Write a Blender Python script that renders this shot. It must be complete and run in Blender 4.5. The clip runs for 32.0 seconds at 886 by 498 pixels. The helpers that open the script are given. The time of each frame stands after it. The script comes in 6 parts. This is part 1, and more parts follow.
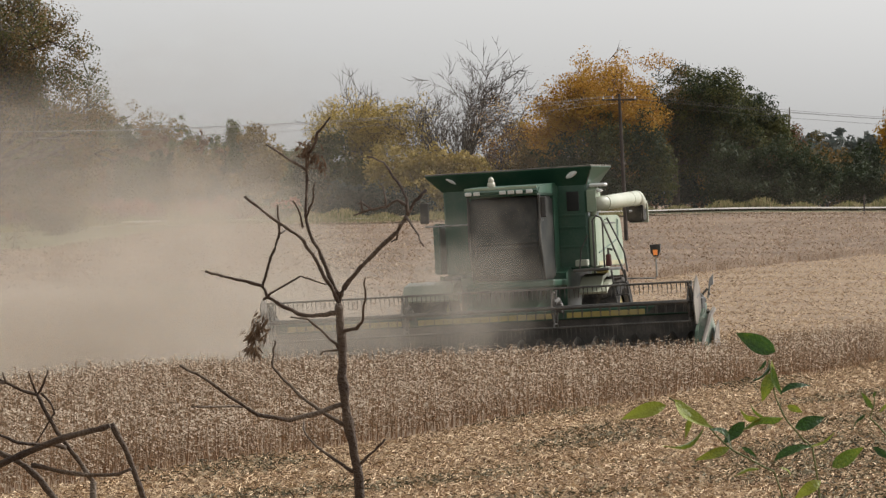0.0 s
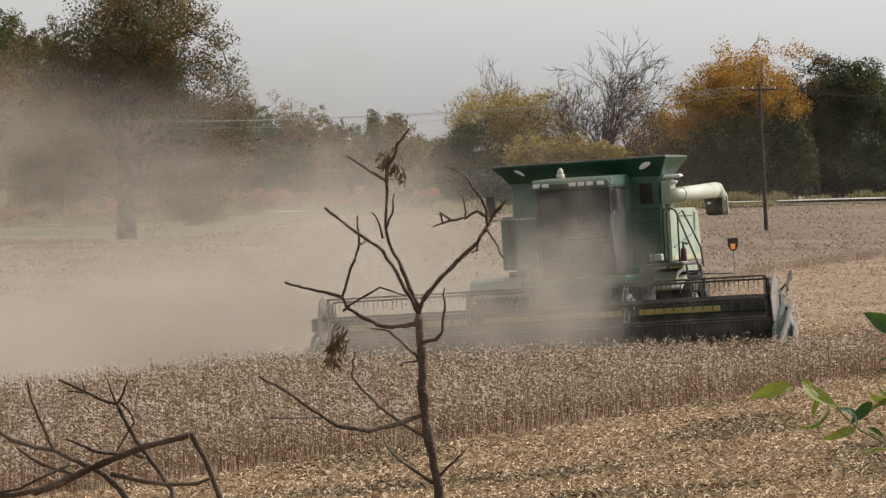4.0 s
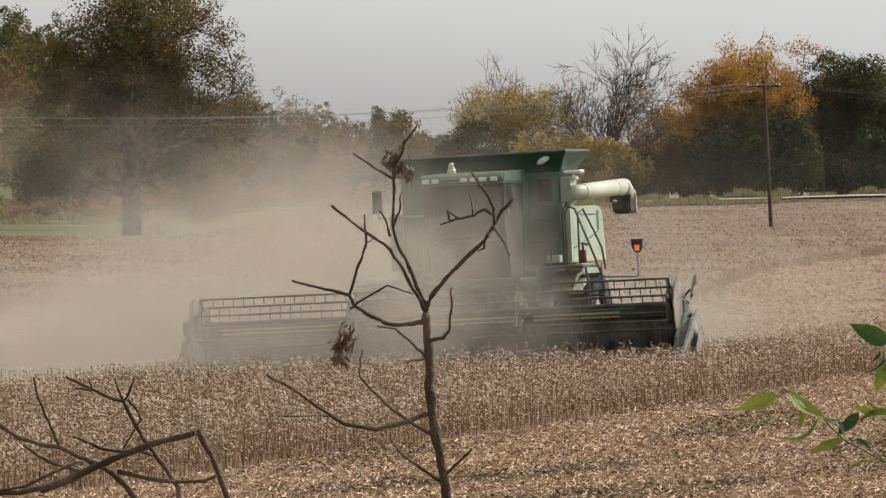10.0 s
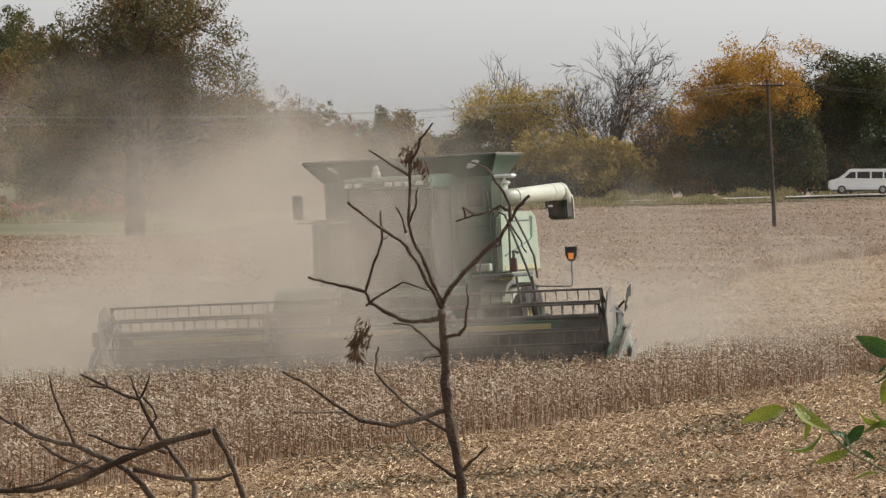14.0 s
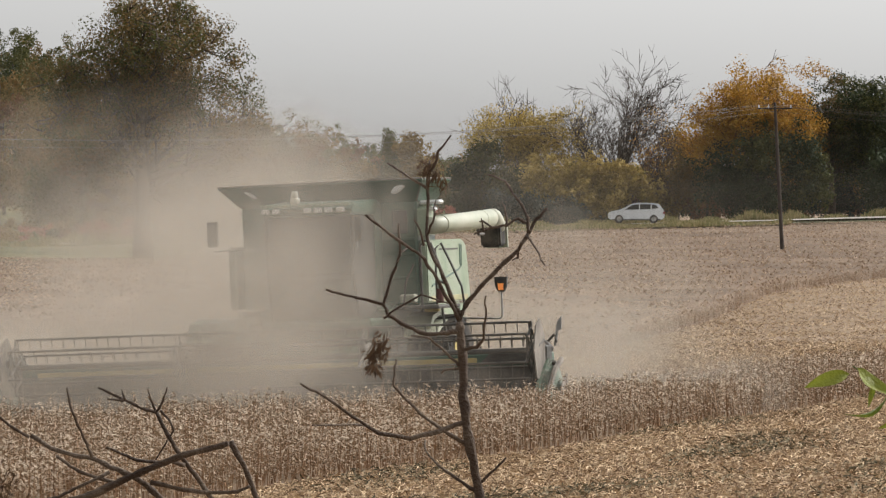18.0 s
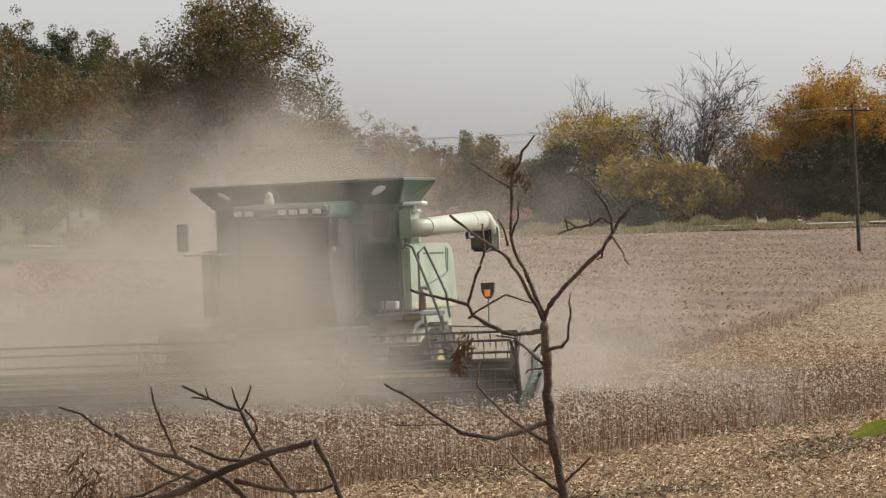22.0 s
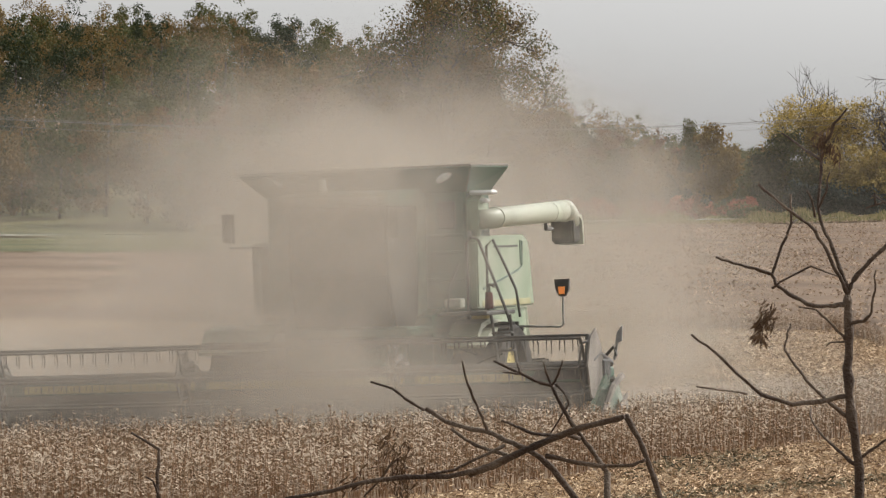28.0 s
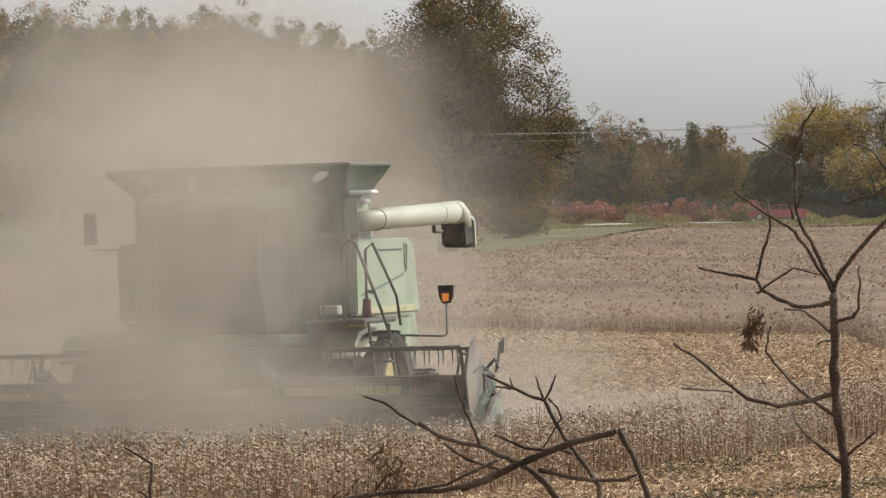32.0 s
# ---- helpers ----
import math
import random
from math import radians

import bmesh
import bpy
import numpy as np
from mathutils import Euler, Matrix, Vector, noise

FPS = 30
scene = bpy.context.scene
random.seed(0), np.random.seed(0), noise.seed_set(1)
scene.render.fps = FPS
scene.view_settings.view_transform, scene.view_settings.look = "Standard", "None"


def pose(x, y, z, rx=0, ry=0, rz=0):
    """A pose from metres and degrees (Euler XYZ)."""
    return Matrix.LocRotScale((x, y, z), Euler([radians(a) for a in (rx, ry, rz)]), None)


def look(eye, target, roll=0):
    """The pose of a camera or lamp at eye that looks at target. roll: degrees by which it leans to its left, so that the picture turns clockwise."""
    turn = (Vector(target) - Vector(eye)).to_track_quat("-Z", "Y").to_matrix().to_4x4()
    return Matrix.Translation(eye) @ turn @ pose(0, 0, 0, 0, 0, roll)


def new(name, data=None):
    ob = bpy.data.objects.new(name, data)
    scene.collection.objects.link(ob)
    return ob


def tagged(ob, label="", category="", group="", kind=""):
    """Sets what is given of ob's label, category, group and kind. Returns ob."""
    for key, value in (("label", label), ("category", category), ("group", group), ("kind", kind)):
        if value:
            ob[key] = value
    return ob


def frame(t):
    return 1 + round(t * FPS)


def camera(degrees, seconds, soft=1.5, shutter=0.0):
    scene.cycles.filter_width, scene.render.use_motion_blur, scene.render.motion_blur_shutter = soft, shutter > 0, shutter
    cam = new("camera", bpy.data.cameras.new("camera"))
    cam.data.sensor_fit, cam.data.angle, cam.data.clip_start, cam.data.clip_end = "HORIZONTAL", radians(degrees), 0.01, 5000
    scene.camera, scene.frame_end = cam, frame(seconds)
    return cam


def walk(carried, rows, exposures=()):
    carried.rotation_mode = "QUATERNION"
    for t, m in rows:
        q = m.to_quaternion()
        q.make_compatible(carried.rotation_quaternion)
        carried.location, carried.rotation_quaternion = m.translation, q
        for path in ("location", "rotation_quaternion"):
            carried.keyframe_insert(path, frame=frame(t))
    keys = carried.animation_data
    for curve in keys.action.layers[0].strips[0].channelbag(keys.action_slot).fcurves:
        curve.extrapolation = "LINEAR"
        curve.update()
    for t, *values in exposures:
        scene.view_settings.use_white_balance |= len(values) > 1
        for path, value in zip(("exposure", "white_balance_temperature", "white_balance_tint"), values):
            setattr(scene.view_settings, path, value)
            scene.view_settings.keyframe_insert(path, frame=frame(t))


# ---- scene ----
FOV = 6.903
cam = camera(FOV, 32.0, soft=1.35)
# t, x, z, turn to the left, tilt: the viewer stands on a bank and sways a little
PATH_A = [(0.0, -0.098, 3.471, -1.140, -0.298), (0.5, -0.049, 3.489, -1.009, -0.319), (1.0, -0.022, 3.496, -0.652, -0.390), (1.5, 0.003, 3.505, -0.302, -0.392),
          (2.0, -0.006, 3.502, -0.101, -0.386), (2.5, -0.019, 3.492, -0.049, -0.380), (3.0, 0.001, 3.502, -0.037, -0.381), (3.5, 0.002, 3.504, -0.038, -0.382)]
PATH_B = [(5.5, 0.005, 3.504, -0.033, -0.361), (6.0, 0.009, 3.503, -0.033, -0.353), (6.5, 0.007, 3.505, -0.028, -0.352), (7.0, 0.004, 3.504, -0.022, -0.341),
          (7.5, -0.009, 3.498, -0.015, -0.342), (8.0, -0.014, 3.495, -0.021, -0.333), (8.5, -0.006, 3.499, -0.008, -0.326), (9.0, 0.000, 3.501, -0.000, -0.326),
          (9.5, 0.009, 3.505, -0.006, -0.375), (10.0, -0.003, 3.503, -0.001, -0.406), (10.5, -0.031, 3.490, 0.001, -0.410), (11.0, -0.025, 3.493, 0.001, -0.409),
          (11.5, -0.006, 3.504, 0.012, -0.417), (12.0, -0.013, 3.504, 0.017, -0.415), (12.5, -0.016, 3.496, 0.015, -0.412), (13.0, 0.016, 3.511, 0.015, -0.414),
          (13.5, -0.004, 3.505, 0.020, -0.420), (14.0, -0.025, 3.497, 0.023, -0.411), (14.5, -0.016, 3.501, 0.033, -0.408), (15.0, -0.023, 3.503, 0.038, -0.379),
          (15.5, -0.026, 3.502, 0.037, -0.317)]
PATH_C = [(17.5, -0.038, 3.482, 0.054, -0.243), (18.0, -0.044, 3.479, 0.080, -0.231), (18.5, -0.044, 3.480, 0.194, -0.230), (19.0, -0.036, 3.483, 0.322, -0.222),
          (19.5, -0.034, 3.486, 0.355, -0.215), (20.0, -0.038, 3.482, 0.360, -0.211), (20.5, -0.052, 3.476, 0.367, -0.214), (21.0, -0.048, 3.478, 0.444, -0.218),
          (21.5, -0.062, 3.469, 0.561, -0.215), (22.0, -0.058, 3.474, 0.679, -0.214), (22.5, -0.063, 3.473, 0.831, -0.220), (23.0, -0.043, 3.478, 1.062, -0.251),
          (23.5, -0.056, 3.474, 1.230, -0.293), (24.0, -0.071, 3.470, 1.352, -0.297), (24.5, -0.139, 3.442, 1.521, -0.302), (25.0, -0.132, 3.446, 1.791, -0.307),
          (25.5, -0.087, 3.462, 2.072, -0.303)]
PATH_D = [(27.5, -0.093, 3.464, 2.306, -0.316), (28.0, -0.204, 3.432, 2.411, -0.299), (28.5, -0.235, 3.427, 2.408, -0.292), (29.0, -0.185, 3.438, 2.419, -0.293),
          (29.5, -0.194, 3.437, 2.411, -0.287), (30.0, -0.182, 3.439, 2.426, -0.280), (30.5, -0.228, 3.418, 2.429, -0.278), (31.0, -0.237, 3.419, 2.435, -0.271),
          (31.5, -0.205, 3.433, 2.438, -0.273), (32.0, -0.175, 3.444, 2.440, -0.274)]


def aim(x, z, turn, tilt):
    return pose(x, 0, z, 90 + tilt, 0, turn)


walk(cam, [(t, aim(*r)) for t, *r in PATH_A + PATH_B + PATH_C + PATH_D])

# ---- world and sun ----
SUN_TURN, SUN_UP = radians(62), radians(40)      # bearing clockwise from +y, height
world = bpy.data.worlds.new("hazy_sky")
scene.world = world
world.use_nodes = True
wn, wl = world.node_tree.nodes, world.node_tree.links
sky = wn.new("ShaderNodeTexSky")
sky.sky_type, sky.sun_disc = "NISHITA", False
sky.sun_elevation, sky.sun_rotation = SUN_UP, SUN_TURN
sky.air_density, sky.dust_density, sky.ozone_density = 1.0, 2.2, 1.0
grey = wn.new("ShaderNodeHueSaturation")
grey.inputs["Saturation"].default_value = 0.05
wl.new(sky.outputs["Color"], grey.inputs["Color"])
wl.new(grey.outputs["Color"], wn["Background"].inputs["Color"])
wn["Background"].inputs["Strength"].default_value = 0.135
sun = new("sun", bpy.data.lights.new("sun", "SUN"))
sun.data.energy, sun.data.angle, sun.data.color = 2.6, radians(3), (1.0, 0.965, 0.91)
sx, sy, sz = math.sin(SUN_TURN) * math.cos(SUN_UP), math.cos(SUN_TURN) * math.cos(SUN_UP), math.sin(SUN_UP)
sun.matrix_world = look((sx * 300, sy * 300, sz * 300), (0, 0, 0))
scene.view_settings.exposure = 0.5
scene.cycles.transparent_max_bounces = 48


# ---- materials ----
def material(name, colours, rough=0.8, metal=0.0, scale=6.0, fine=60.0, bump=0.2, through_light=0.0, per="", spec=0.3, spread=1.0, patch=(0.3, 0.75, -0.1)):
    """A surface with two scales of variation; per: '', 'island' or 'object' for a colour picked per piece."""
    m = bpy.data.materials.new(name)
    m.use_nodes = True
    n, l = m.node_tree.nodes, m.node_tree.links
    b = n["Principled BSDF"]
    b.inputs["Roughness"].default_value, b.inputs["Metallic"].default_value = rough, metal
    b.inputs["Specular IOR Level"].default_value = spec
    co = n.new("ShaderNodeTexCoord")
    big, small = n.new("ShaderNodeTexNoise"), n.new("ShaderNodeTexNoise")
    big.inputs["Scale"].default_value, small.inputs["Scale"].default_value = scale, fine
    big.inputs["Detail"].default_value, small.inputs["Detail"].default_value = 3, 3
    l.new(co.outputs["Object"], big.inputs["Vector"]), l.new(co.outputs["Object"], small.inputs["Vector"])
    add = n.new("ShaderNodeMath")
    add.operation = "MULTIPLY_ADD"
    add.inputs[1].default_value = 0.45
    l.new(small.outputs["Fac"], add.inputs[0])
    if per:
        src = n.new("ShaderNodeNewGeometry" if per == "island" else "ShaderNodeObjectInfo")
        out = src.outputs["Random Per Island" if per == "island" else "Random"]
        mix = n.new("ShaderNodeMath")
        mix.operation = "MULTIPLY_ADD"
        mix.inputs[1].default_value, mix.inputs[2].default_value = patch[1], patch[2]
        l.new(out, mix.inputs[0])
        half = n.new("ShaderNodeMath")
        half.operation = "MULTIPLY_ADD"
        half.inputs[1].default_value = patch[0]
        l.new(big.outputs["Fac"], half.inputs[0]), l.new(mix.outputs[0], half.inputs[2])
        l.new(half.outputs[0], add.inputs[2])
    else:
        shift = n.new("ShaderNodeMath")
        shift.operation = "MULTIPLY_ADD"
        shift.inputs[1].default_value, shift.inputs[2].default_value = 1.6 * spread, 0.28 - 0.8 * spread
        l.new(big.outputs["Fac"], shift.inputs[0]), l.new(shift.outputs[0], add.inputs[2])
    ramp = n.new("ShaderNodeValToRGB")
    e = ramp.color_ramp.elements
    while len(e) < len(colours):
        e.new(0.5)
    for i, c in enumerate(colours):
        e[i].position, e[i].color = 0.2 + 0.6 * i / max(1, len(colours) - 1), (*c, 1)
    l.new(add.outputs[0], ramp.inputs["Fac"])
    l.new(ramp.outputs["Color"], b.inputs["Base Color"])
    if bump:
        bp = n.new("ShaderNodeBump")
        bp.inputs["Strength"].default_value, bp.inputs["Distance"].default_value = bump, 0.02
        l.new(small.outputs["Fac"], bp.inputs["Height"]), l.new(bp.outputs["Normal"], b.inputs["Normal"])
    if through_light:
        tr, mx = n.new("ShaderNodeBsdfTranslucent"), n.new("ShaderNodeMixShader")
        l.new(ramp.outputs["Color"], tr.inputs["Color"])
        mx.inputs["Fac"].default_value = through_light
        l.new(b.outputs[0], mx.inputs[1]), l.new(tr.outputs[0], mx.inputs[2])
        l.new(mx.outputs[0], n["Material Output"].inputs["Surface"])
    return m


def glowing(name, colour, strength):
    m = material(name, [colour, colour], rough=0.3)
    b = m.node_tree.nodes["Principled BSDF"]
    b.inputs["Emission Color"].default_value, b.inputs["Emission Strength"].default_value = (*colour, 1), strength
    return m


SOIL = material("stubble_soil", [(0.135, 0.09, 0.054), (0.225, 0.155, 0.096), (0.3, 0.217, 0.138)], 0.95, scale=0.25, fine=9, bump=0.6, spread=0.45)
STRAW = material("straw", [(0.075, 0.044, 0.027), (0.195, 0.122, 0.073), (0.455, 0.317, 0.192), (0.62, 0.473, 0.308)], 0.85, per="island", scale=0.3, fine=20, bump=0)
RESIDUE = material("grey_green_residue", [(0.04, 0.038, 0.026), (0.075, 0.07, 0.045), (0.13, 0.115, 0.072), (0.22, 0.18, 0.11)], 0.9, per="island", scale=0.3, fine=20, bump=0)
STEM = material("soybean_stem", [(0.17, 0.088, 0.047), (0.27, 0.16, 0.09), (0.35, 0.23, 0.142)], 0.9, per="island", scale=0.3, fine=8, bump=0)
POD = material("soybean_pod", [(0.16, 0.113, 0.076), (0.265, 0.196, 0.135), (0.345, 0.268, 0.19), (0.4, 0.322, 0.237)], 0.85, per="island", scale=0.25, fine=8, bump=0)
CROP_FAR = material("far_soybeans", [(0.108, 0.071, 0.045), (0.155, 0.104, 0.067), (0.203, 0.141, 0.093)], 0.95, scale=0.08, fine=5.0, bump=0.9)
FAR_TOPS = material("far_soybean_tops", [(0.18, 0.12, 0.08), (0.23, 0.157, 0.106), (0.31, 0.222, 0.155), (0.42, 0.32, 0.23)], 0.95, per="island", scale=0.05, fine=5, bump=0, through_light=0.3)
GRASS = material("verge_grass", [(0.045, 0.05, 0.014), (0.085, 0.082, 0.026), (0.13, 0.11, 0.045)], 0.9, scale=0.06, fine=2.0, bump=0.4)
BLADES = material("dry_grass_blades", [(0.09, 0.10, 0.03), (0.17, 0.16, 0.06), (0.3, 0.24, 0.12)], 0.9, per="island", scale=0.05, fine=3, bump=0, through_light=0.25)
GRAVEL = material("pale_road", [(0.3, 0.27, 0.23), (0.4, 0.37, 0.33)], 0.9, scale=0.2, fine=6, bump=0.2)
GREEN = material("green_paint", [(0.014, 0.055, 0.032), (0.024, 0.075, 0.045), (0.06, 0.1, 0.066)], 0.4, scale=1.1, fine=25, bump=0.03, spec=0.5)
# green lightened by a dust coat and by sun glare put into the colour
DUST_GLARE_GREEN = material("dusty_sun_glare_green_paint", [(0.185, 0.24, 0.16), (0.25, 0.3, 0.207), (0.3, 0.33, 0.245)], 0.5, scale=1.3, fine=25, bump=0.03, spec=0.4)
# cream of the fenders; on the auger this paleness stands for sun glare
CREAM_GLARE = material("pale_cream_and_glare_paint", [(0.28, 0.295, 0.222), (0.35, 0.36, 0.275), (0.4, 0.4, 0.318)], 0.45, scale=1.5, fine=25, bump=0.03, spec=0.4)
YELLOW = material("dusty_yellow_paint", [(0.34, 0.27, 0.08), (0.42, 0.34, 0.11), (0.38, 0.32, 0.18)], 0.5, scale=1.5, fine=20, bump=0.05)
WORN_GREEN = material("worn_dull_green_paint", [(0.05, 0.085, 0.06), (0.1, 0.125, 0.09), (0.19, 0.2, 0.16)], 0.7, scale=3, fine=25, bump=0.06)
FADED = material("faded_yellow_paint", [(0.3, 0.29, 0.16), (0.38, 0.35, 0.2), (0.42, 0.4, 0.28)], 0.55, scale=1.5, fine=20, bump=0.05)
BLACK = material("black_steel", [(0.035, 0.033, 0.03), (0.07, 0.065, 0.057), (0.125, 0.112, 0.095)], 0.55, scale=2, fine=30, bump=0.08)
STEEL = material("worn_steel", [(0.16, 0.16, 0.155), (0.3, 0.3, 0.29), (0.4, 0.38, 0.35)], 0.45, 0.6, scale=3, fine=40, bump=0.1)
RUBBER = material("tyre_rubber", [(0.02, 0.019, 0.018), (0.045, 0.042, 0.038), (0.12, 0.1, 0.08)], 0.9, scale=2.5, fine=30, bump=0.2)
GLASS = material("dark_cab_glass", [(0.008, 0.01, 0.01), (0.02, 0.02, 0.018)], 0.28, scale=1, fine=8, bump=0, spec=0.35)
CAB_GLASS = material("dusty_dark_windscreen", [(0.012, 0.014, 0.013), (0.03, 0.03, 0.027), (0.05, 0.047, 0.04)], 0.55, scale=1.2, fine=9, bump=0, spec=0.2)
WHITE = material("white_paint", [(0.68, 0.68, 0.66), (0.8, 0.8, 0.78)], 0.4, scale=2, fine=20, bump=0.02)
LAMP = material("lamp_lens", [(0.5, 0.5, 0.46), (0.66, 0.66, 0.62)], 0.2, scale=5, fine=50, bump=0.05, spec=0.6)
RED = material("red_paint", [(0.18, 0.025, 0.02), (0.28, 0.04, 0.03)], 0.4, scale=2, fine=20, bump=0.02)
DARKRED = material("dull_dark_red_paint", [(0.06, 0.02, 0.016), (0.11, 0.03, 0.024)], 0.5, scale=3, fine=20, bump=0.02)
DUSTY = material("dusty_grey_sheet", [(0.12, 0.105, 0.09), (0.19, 0.168, 0.143), (0.25, 0.22, 0.19)], 0.85, scale=2.5, fine=30, bump=0.1)
AMBER = glowing("lit_amber_lens", (0.75, 0.25, 0.06), 0.28)
BEACON = material("amber_beacon", [(0.36, 0.34, 0.27), (0.44, 0.42, 0.34)], 0.3, scale=4, fine=30, bump=0)
BARK = material("grey_brown_bark", [(0.035, 0.026, 0.02), (0.07, 0.055, 0.045), (0.13, 0.11, 0.095)], 0.95, scale=2.0, fine=30, bump=0.6)
TWIG = material("dead_sapling_bark", [(0.035, 0.022, 0.015), (0.07, 0.047, 0.032), (0.15, 0.115, 0.085)], 0.8, scale=9, fine=160, bump=0.5)
POLEWOOD = material("weathered_pole", [(0.045, 0.036, 0.03), (0.09, 0.075, 0.062)], 0.9, scale=1.5, fine=20, bump=0.3)
DRY = material("dry_brown_leaf", [(0.055, 0.032, 0.02), (0.12, 0.075, 0.042)], 0.9, per="island", scale=8, fine=90, bump=0.1, through_light=0.2)


def foliage(name, *colours):
    return material(name, colours, 0.7, per="island", scale=0.45, fine=1.5, bump=0, through_light=0.25, spec=0.2, patch=(1.0, 0.35, -0.25))


OAK = foliage("oak_foliage", (0.04, 0.042, 0.016), (0.08, 0.072, 0.026), (0.15, 0.105, 0.04), (0.2, 0.125, 0.045))
ORANGE = foliage("orange_foliage", (0.075, 0.04, 0.013), (0.23, 0.105, 0.017), (0.4, 0.2, 0.025), (0.46, 0.28, 0.05))
DARKGREEN = foliage("dark_green_foliage", (0.012, 0.02, 0.01), (0.025, 0.038, 0.016), (0.045, 0.055, 0.024))
YELLOWGREEN = foliage("yellow_green_foliage", (0.07, 0.065, 0.018), (0.17, 0.13, 0.032), (0.31, 0.22, 0.055), (0.42, 0.31, 0.1))
YELLOW_LEAF = foliage("yellow_foliage", (0.14, 0.1, 0.03), (0.34, 0.24, 0.06), (0.5, 0.36, 0.1))
OLIVE = foliage("olive_foliage", (0.025, 0.035, 0.012), (0.06, 0.07, 0.022), (0.11, 0.105, 0.035))
OCHRE = foliage("ochre_foliage", (0.07, 0.05, 0.018), (0.16, 0.1, 0.03), (0.25, 0.17, 0.05))
RUSSET = foliage("russet_foliage", (0.05, 0.027, 0.016), (0.11, 0.056, 0.03), (0.17, 0.09, 0.045))
REDBUSH = foliage("red_shrub_foliage", (0.14, 0.05, 0.04), (0.28, 0.09, 0.07), (0.36, 0.15, 0.1))
BLUEGREEN = foliage("blue_green_foliage", (0.012, 0.022, 0.022), (0.022, 0.036, 0.032), (0.04, 0.055, 0.042))
# distance haze is mixed into these greyed leaf colours
RIDGE = foliage("hazed_ridge_foliage", (0.05, 0.065, 0.06), (0.08, 0.095, 0.085), (0.11, 0.115, 0.1))
LEAF = material("fresh_green_leaf", [(0.014, 0.04, 0.01), (0.034, 0.085, 0.014), (0.1, 0.155, 0.02), (0.21, 0.24, 0.028)], 0.4, per="object", scale=30, fine=260, bump=0.35, through_light=0.32, spec=0.45)


# ---- mesh helpers ----
def mesh_object(name, verts, faces, mats, parent=None, label="", index=None):
    me = bpy.data.meshes.new(name)
    me.from_pydata(verts, [], faces)
    for m in mats if isinstance(mats, (list, tuple)) else [mats]:
        me.materials.append(m)
    if index is not None:
        me.polygons.foreach_set("material_index", np.asarray(index, dtype=np.int32))
    me.update()
    ob = new(name, me)
    if parent:
        ob.parent = parent
    if label:
        tagged(ob, label)
    return ob


def part(name, bm, mat, parent, label="", smooth=False):
    me = bpy.data.meshes.new(name)
    bmesh.ops.recalc_face_normals(bm, faces=bm.faces)
    if smooth:
        for f in bm.faces:
            f.smooth = True
    bm.to_mesh(me)
    bm.free()
    me.materials.append(mat)
    ob = new(name, me)
    ob.parent = parent
    if label:
        tagged(ob, label)
    return ob


def thing(name, label, category, group="", kind=""):
    return tagged(new(name), label, category, group, kind)


def box(bm, x0, x1, y0, y1, z0, z1, edge=0.012):
    g = bmesh.ops.create_cube(bm, size=1)["verts"]
    for v in g:
        v.co = Vector(((x0 + x1) / 2 + v.co.x * (x1 - x0), (y0 + y1) / 2 + v.co.y * (y1 - y0), (z0 + z1) / 2 + v.co.z * (z1 - z0)))
    if edge:
        es = list({e for v in g for e in v.link_edges})
        bmesh.ops.bevel(bm, geom=es, offset=edge, segments=1, affect="EDGES")
    return bm


def ring_tube(points, radii, sides=6):
    """Vertices and faces of a tube along a line, with closed ends."""
    pts = [Vector(p) for p in points]
    verts, faces = [], []
    up = Vector((0.13, 0.31, 0.94))
    for i, p in enumerate(pts):
        d = (pts[min(i + 1, len(pts) - 1)] - pts[max(i - 1, 0)]).normalized()
        a = d.cross(up if abs(d.dot(up)) < 0.95 else Vector((1, 0, 0))).normalized()
        b = d.cross(a)
        for k in range(sides):
            w = 2 * math.pi * k / sides
            verts.append(p + (a * math.cos(w) + b * math.sin(w)) * radii[i])
    for i in range(len(pts) - 1):
        for k in range(sides):
            q = (k + 1) % sides
            faces.append((i * sides + k, i * sides + q, (i + 1) * sides + q, (i + 1) * sides + k))
    faces.append(tuple(range(sides))[::-1])
    faces.append(tuple((len(pts) - 1) * sides + k for k in range(sides)))
    return verts, faces


def pipe(bm, points, r, sides=8):
    vs, fs = ring_tube(points, [r] * len(points) if isinstance(r, (int, float)) else r, sides)
    b = [bm.verts.new(v) for v in vs]
    for f in fs:
        bm.faces.new([b[i] for i in f])
    return bm


def slab(bm, outline, lo, hi, axis="x"):
    """A plate: an outline in the two other axes, drawn out along one axis."""
    def at(p, s):
        return {"x": (s, p[0], p[1]), "y": (p[0], s, p[1]), "z": (p[0], p[1], s)}[axis]
    a = [bm.verts.new(at(p, lo)) for p in outline]
    b = [bm.verts.new(at(p, hi)) for p in outline]
    bm.faces.new(a[::-1]), bm.faces.new(b)
    for i in range(len(a)):
        j = (i + 1) % len(a)
        bm.faces.new((a[i], a[j], b[j], b[i]))
    return bm


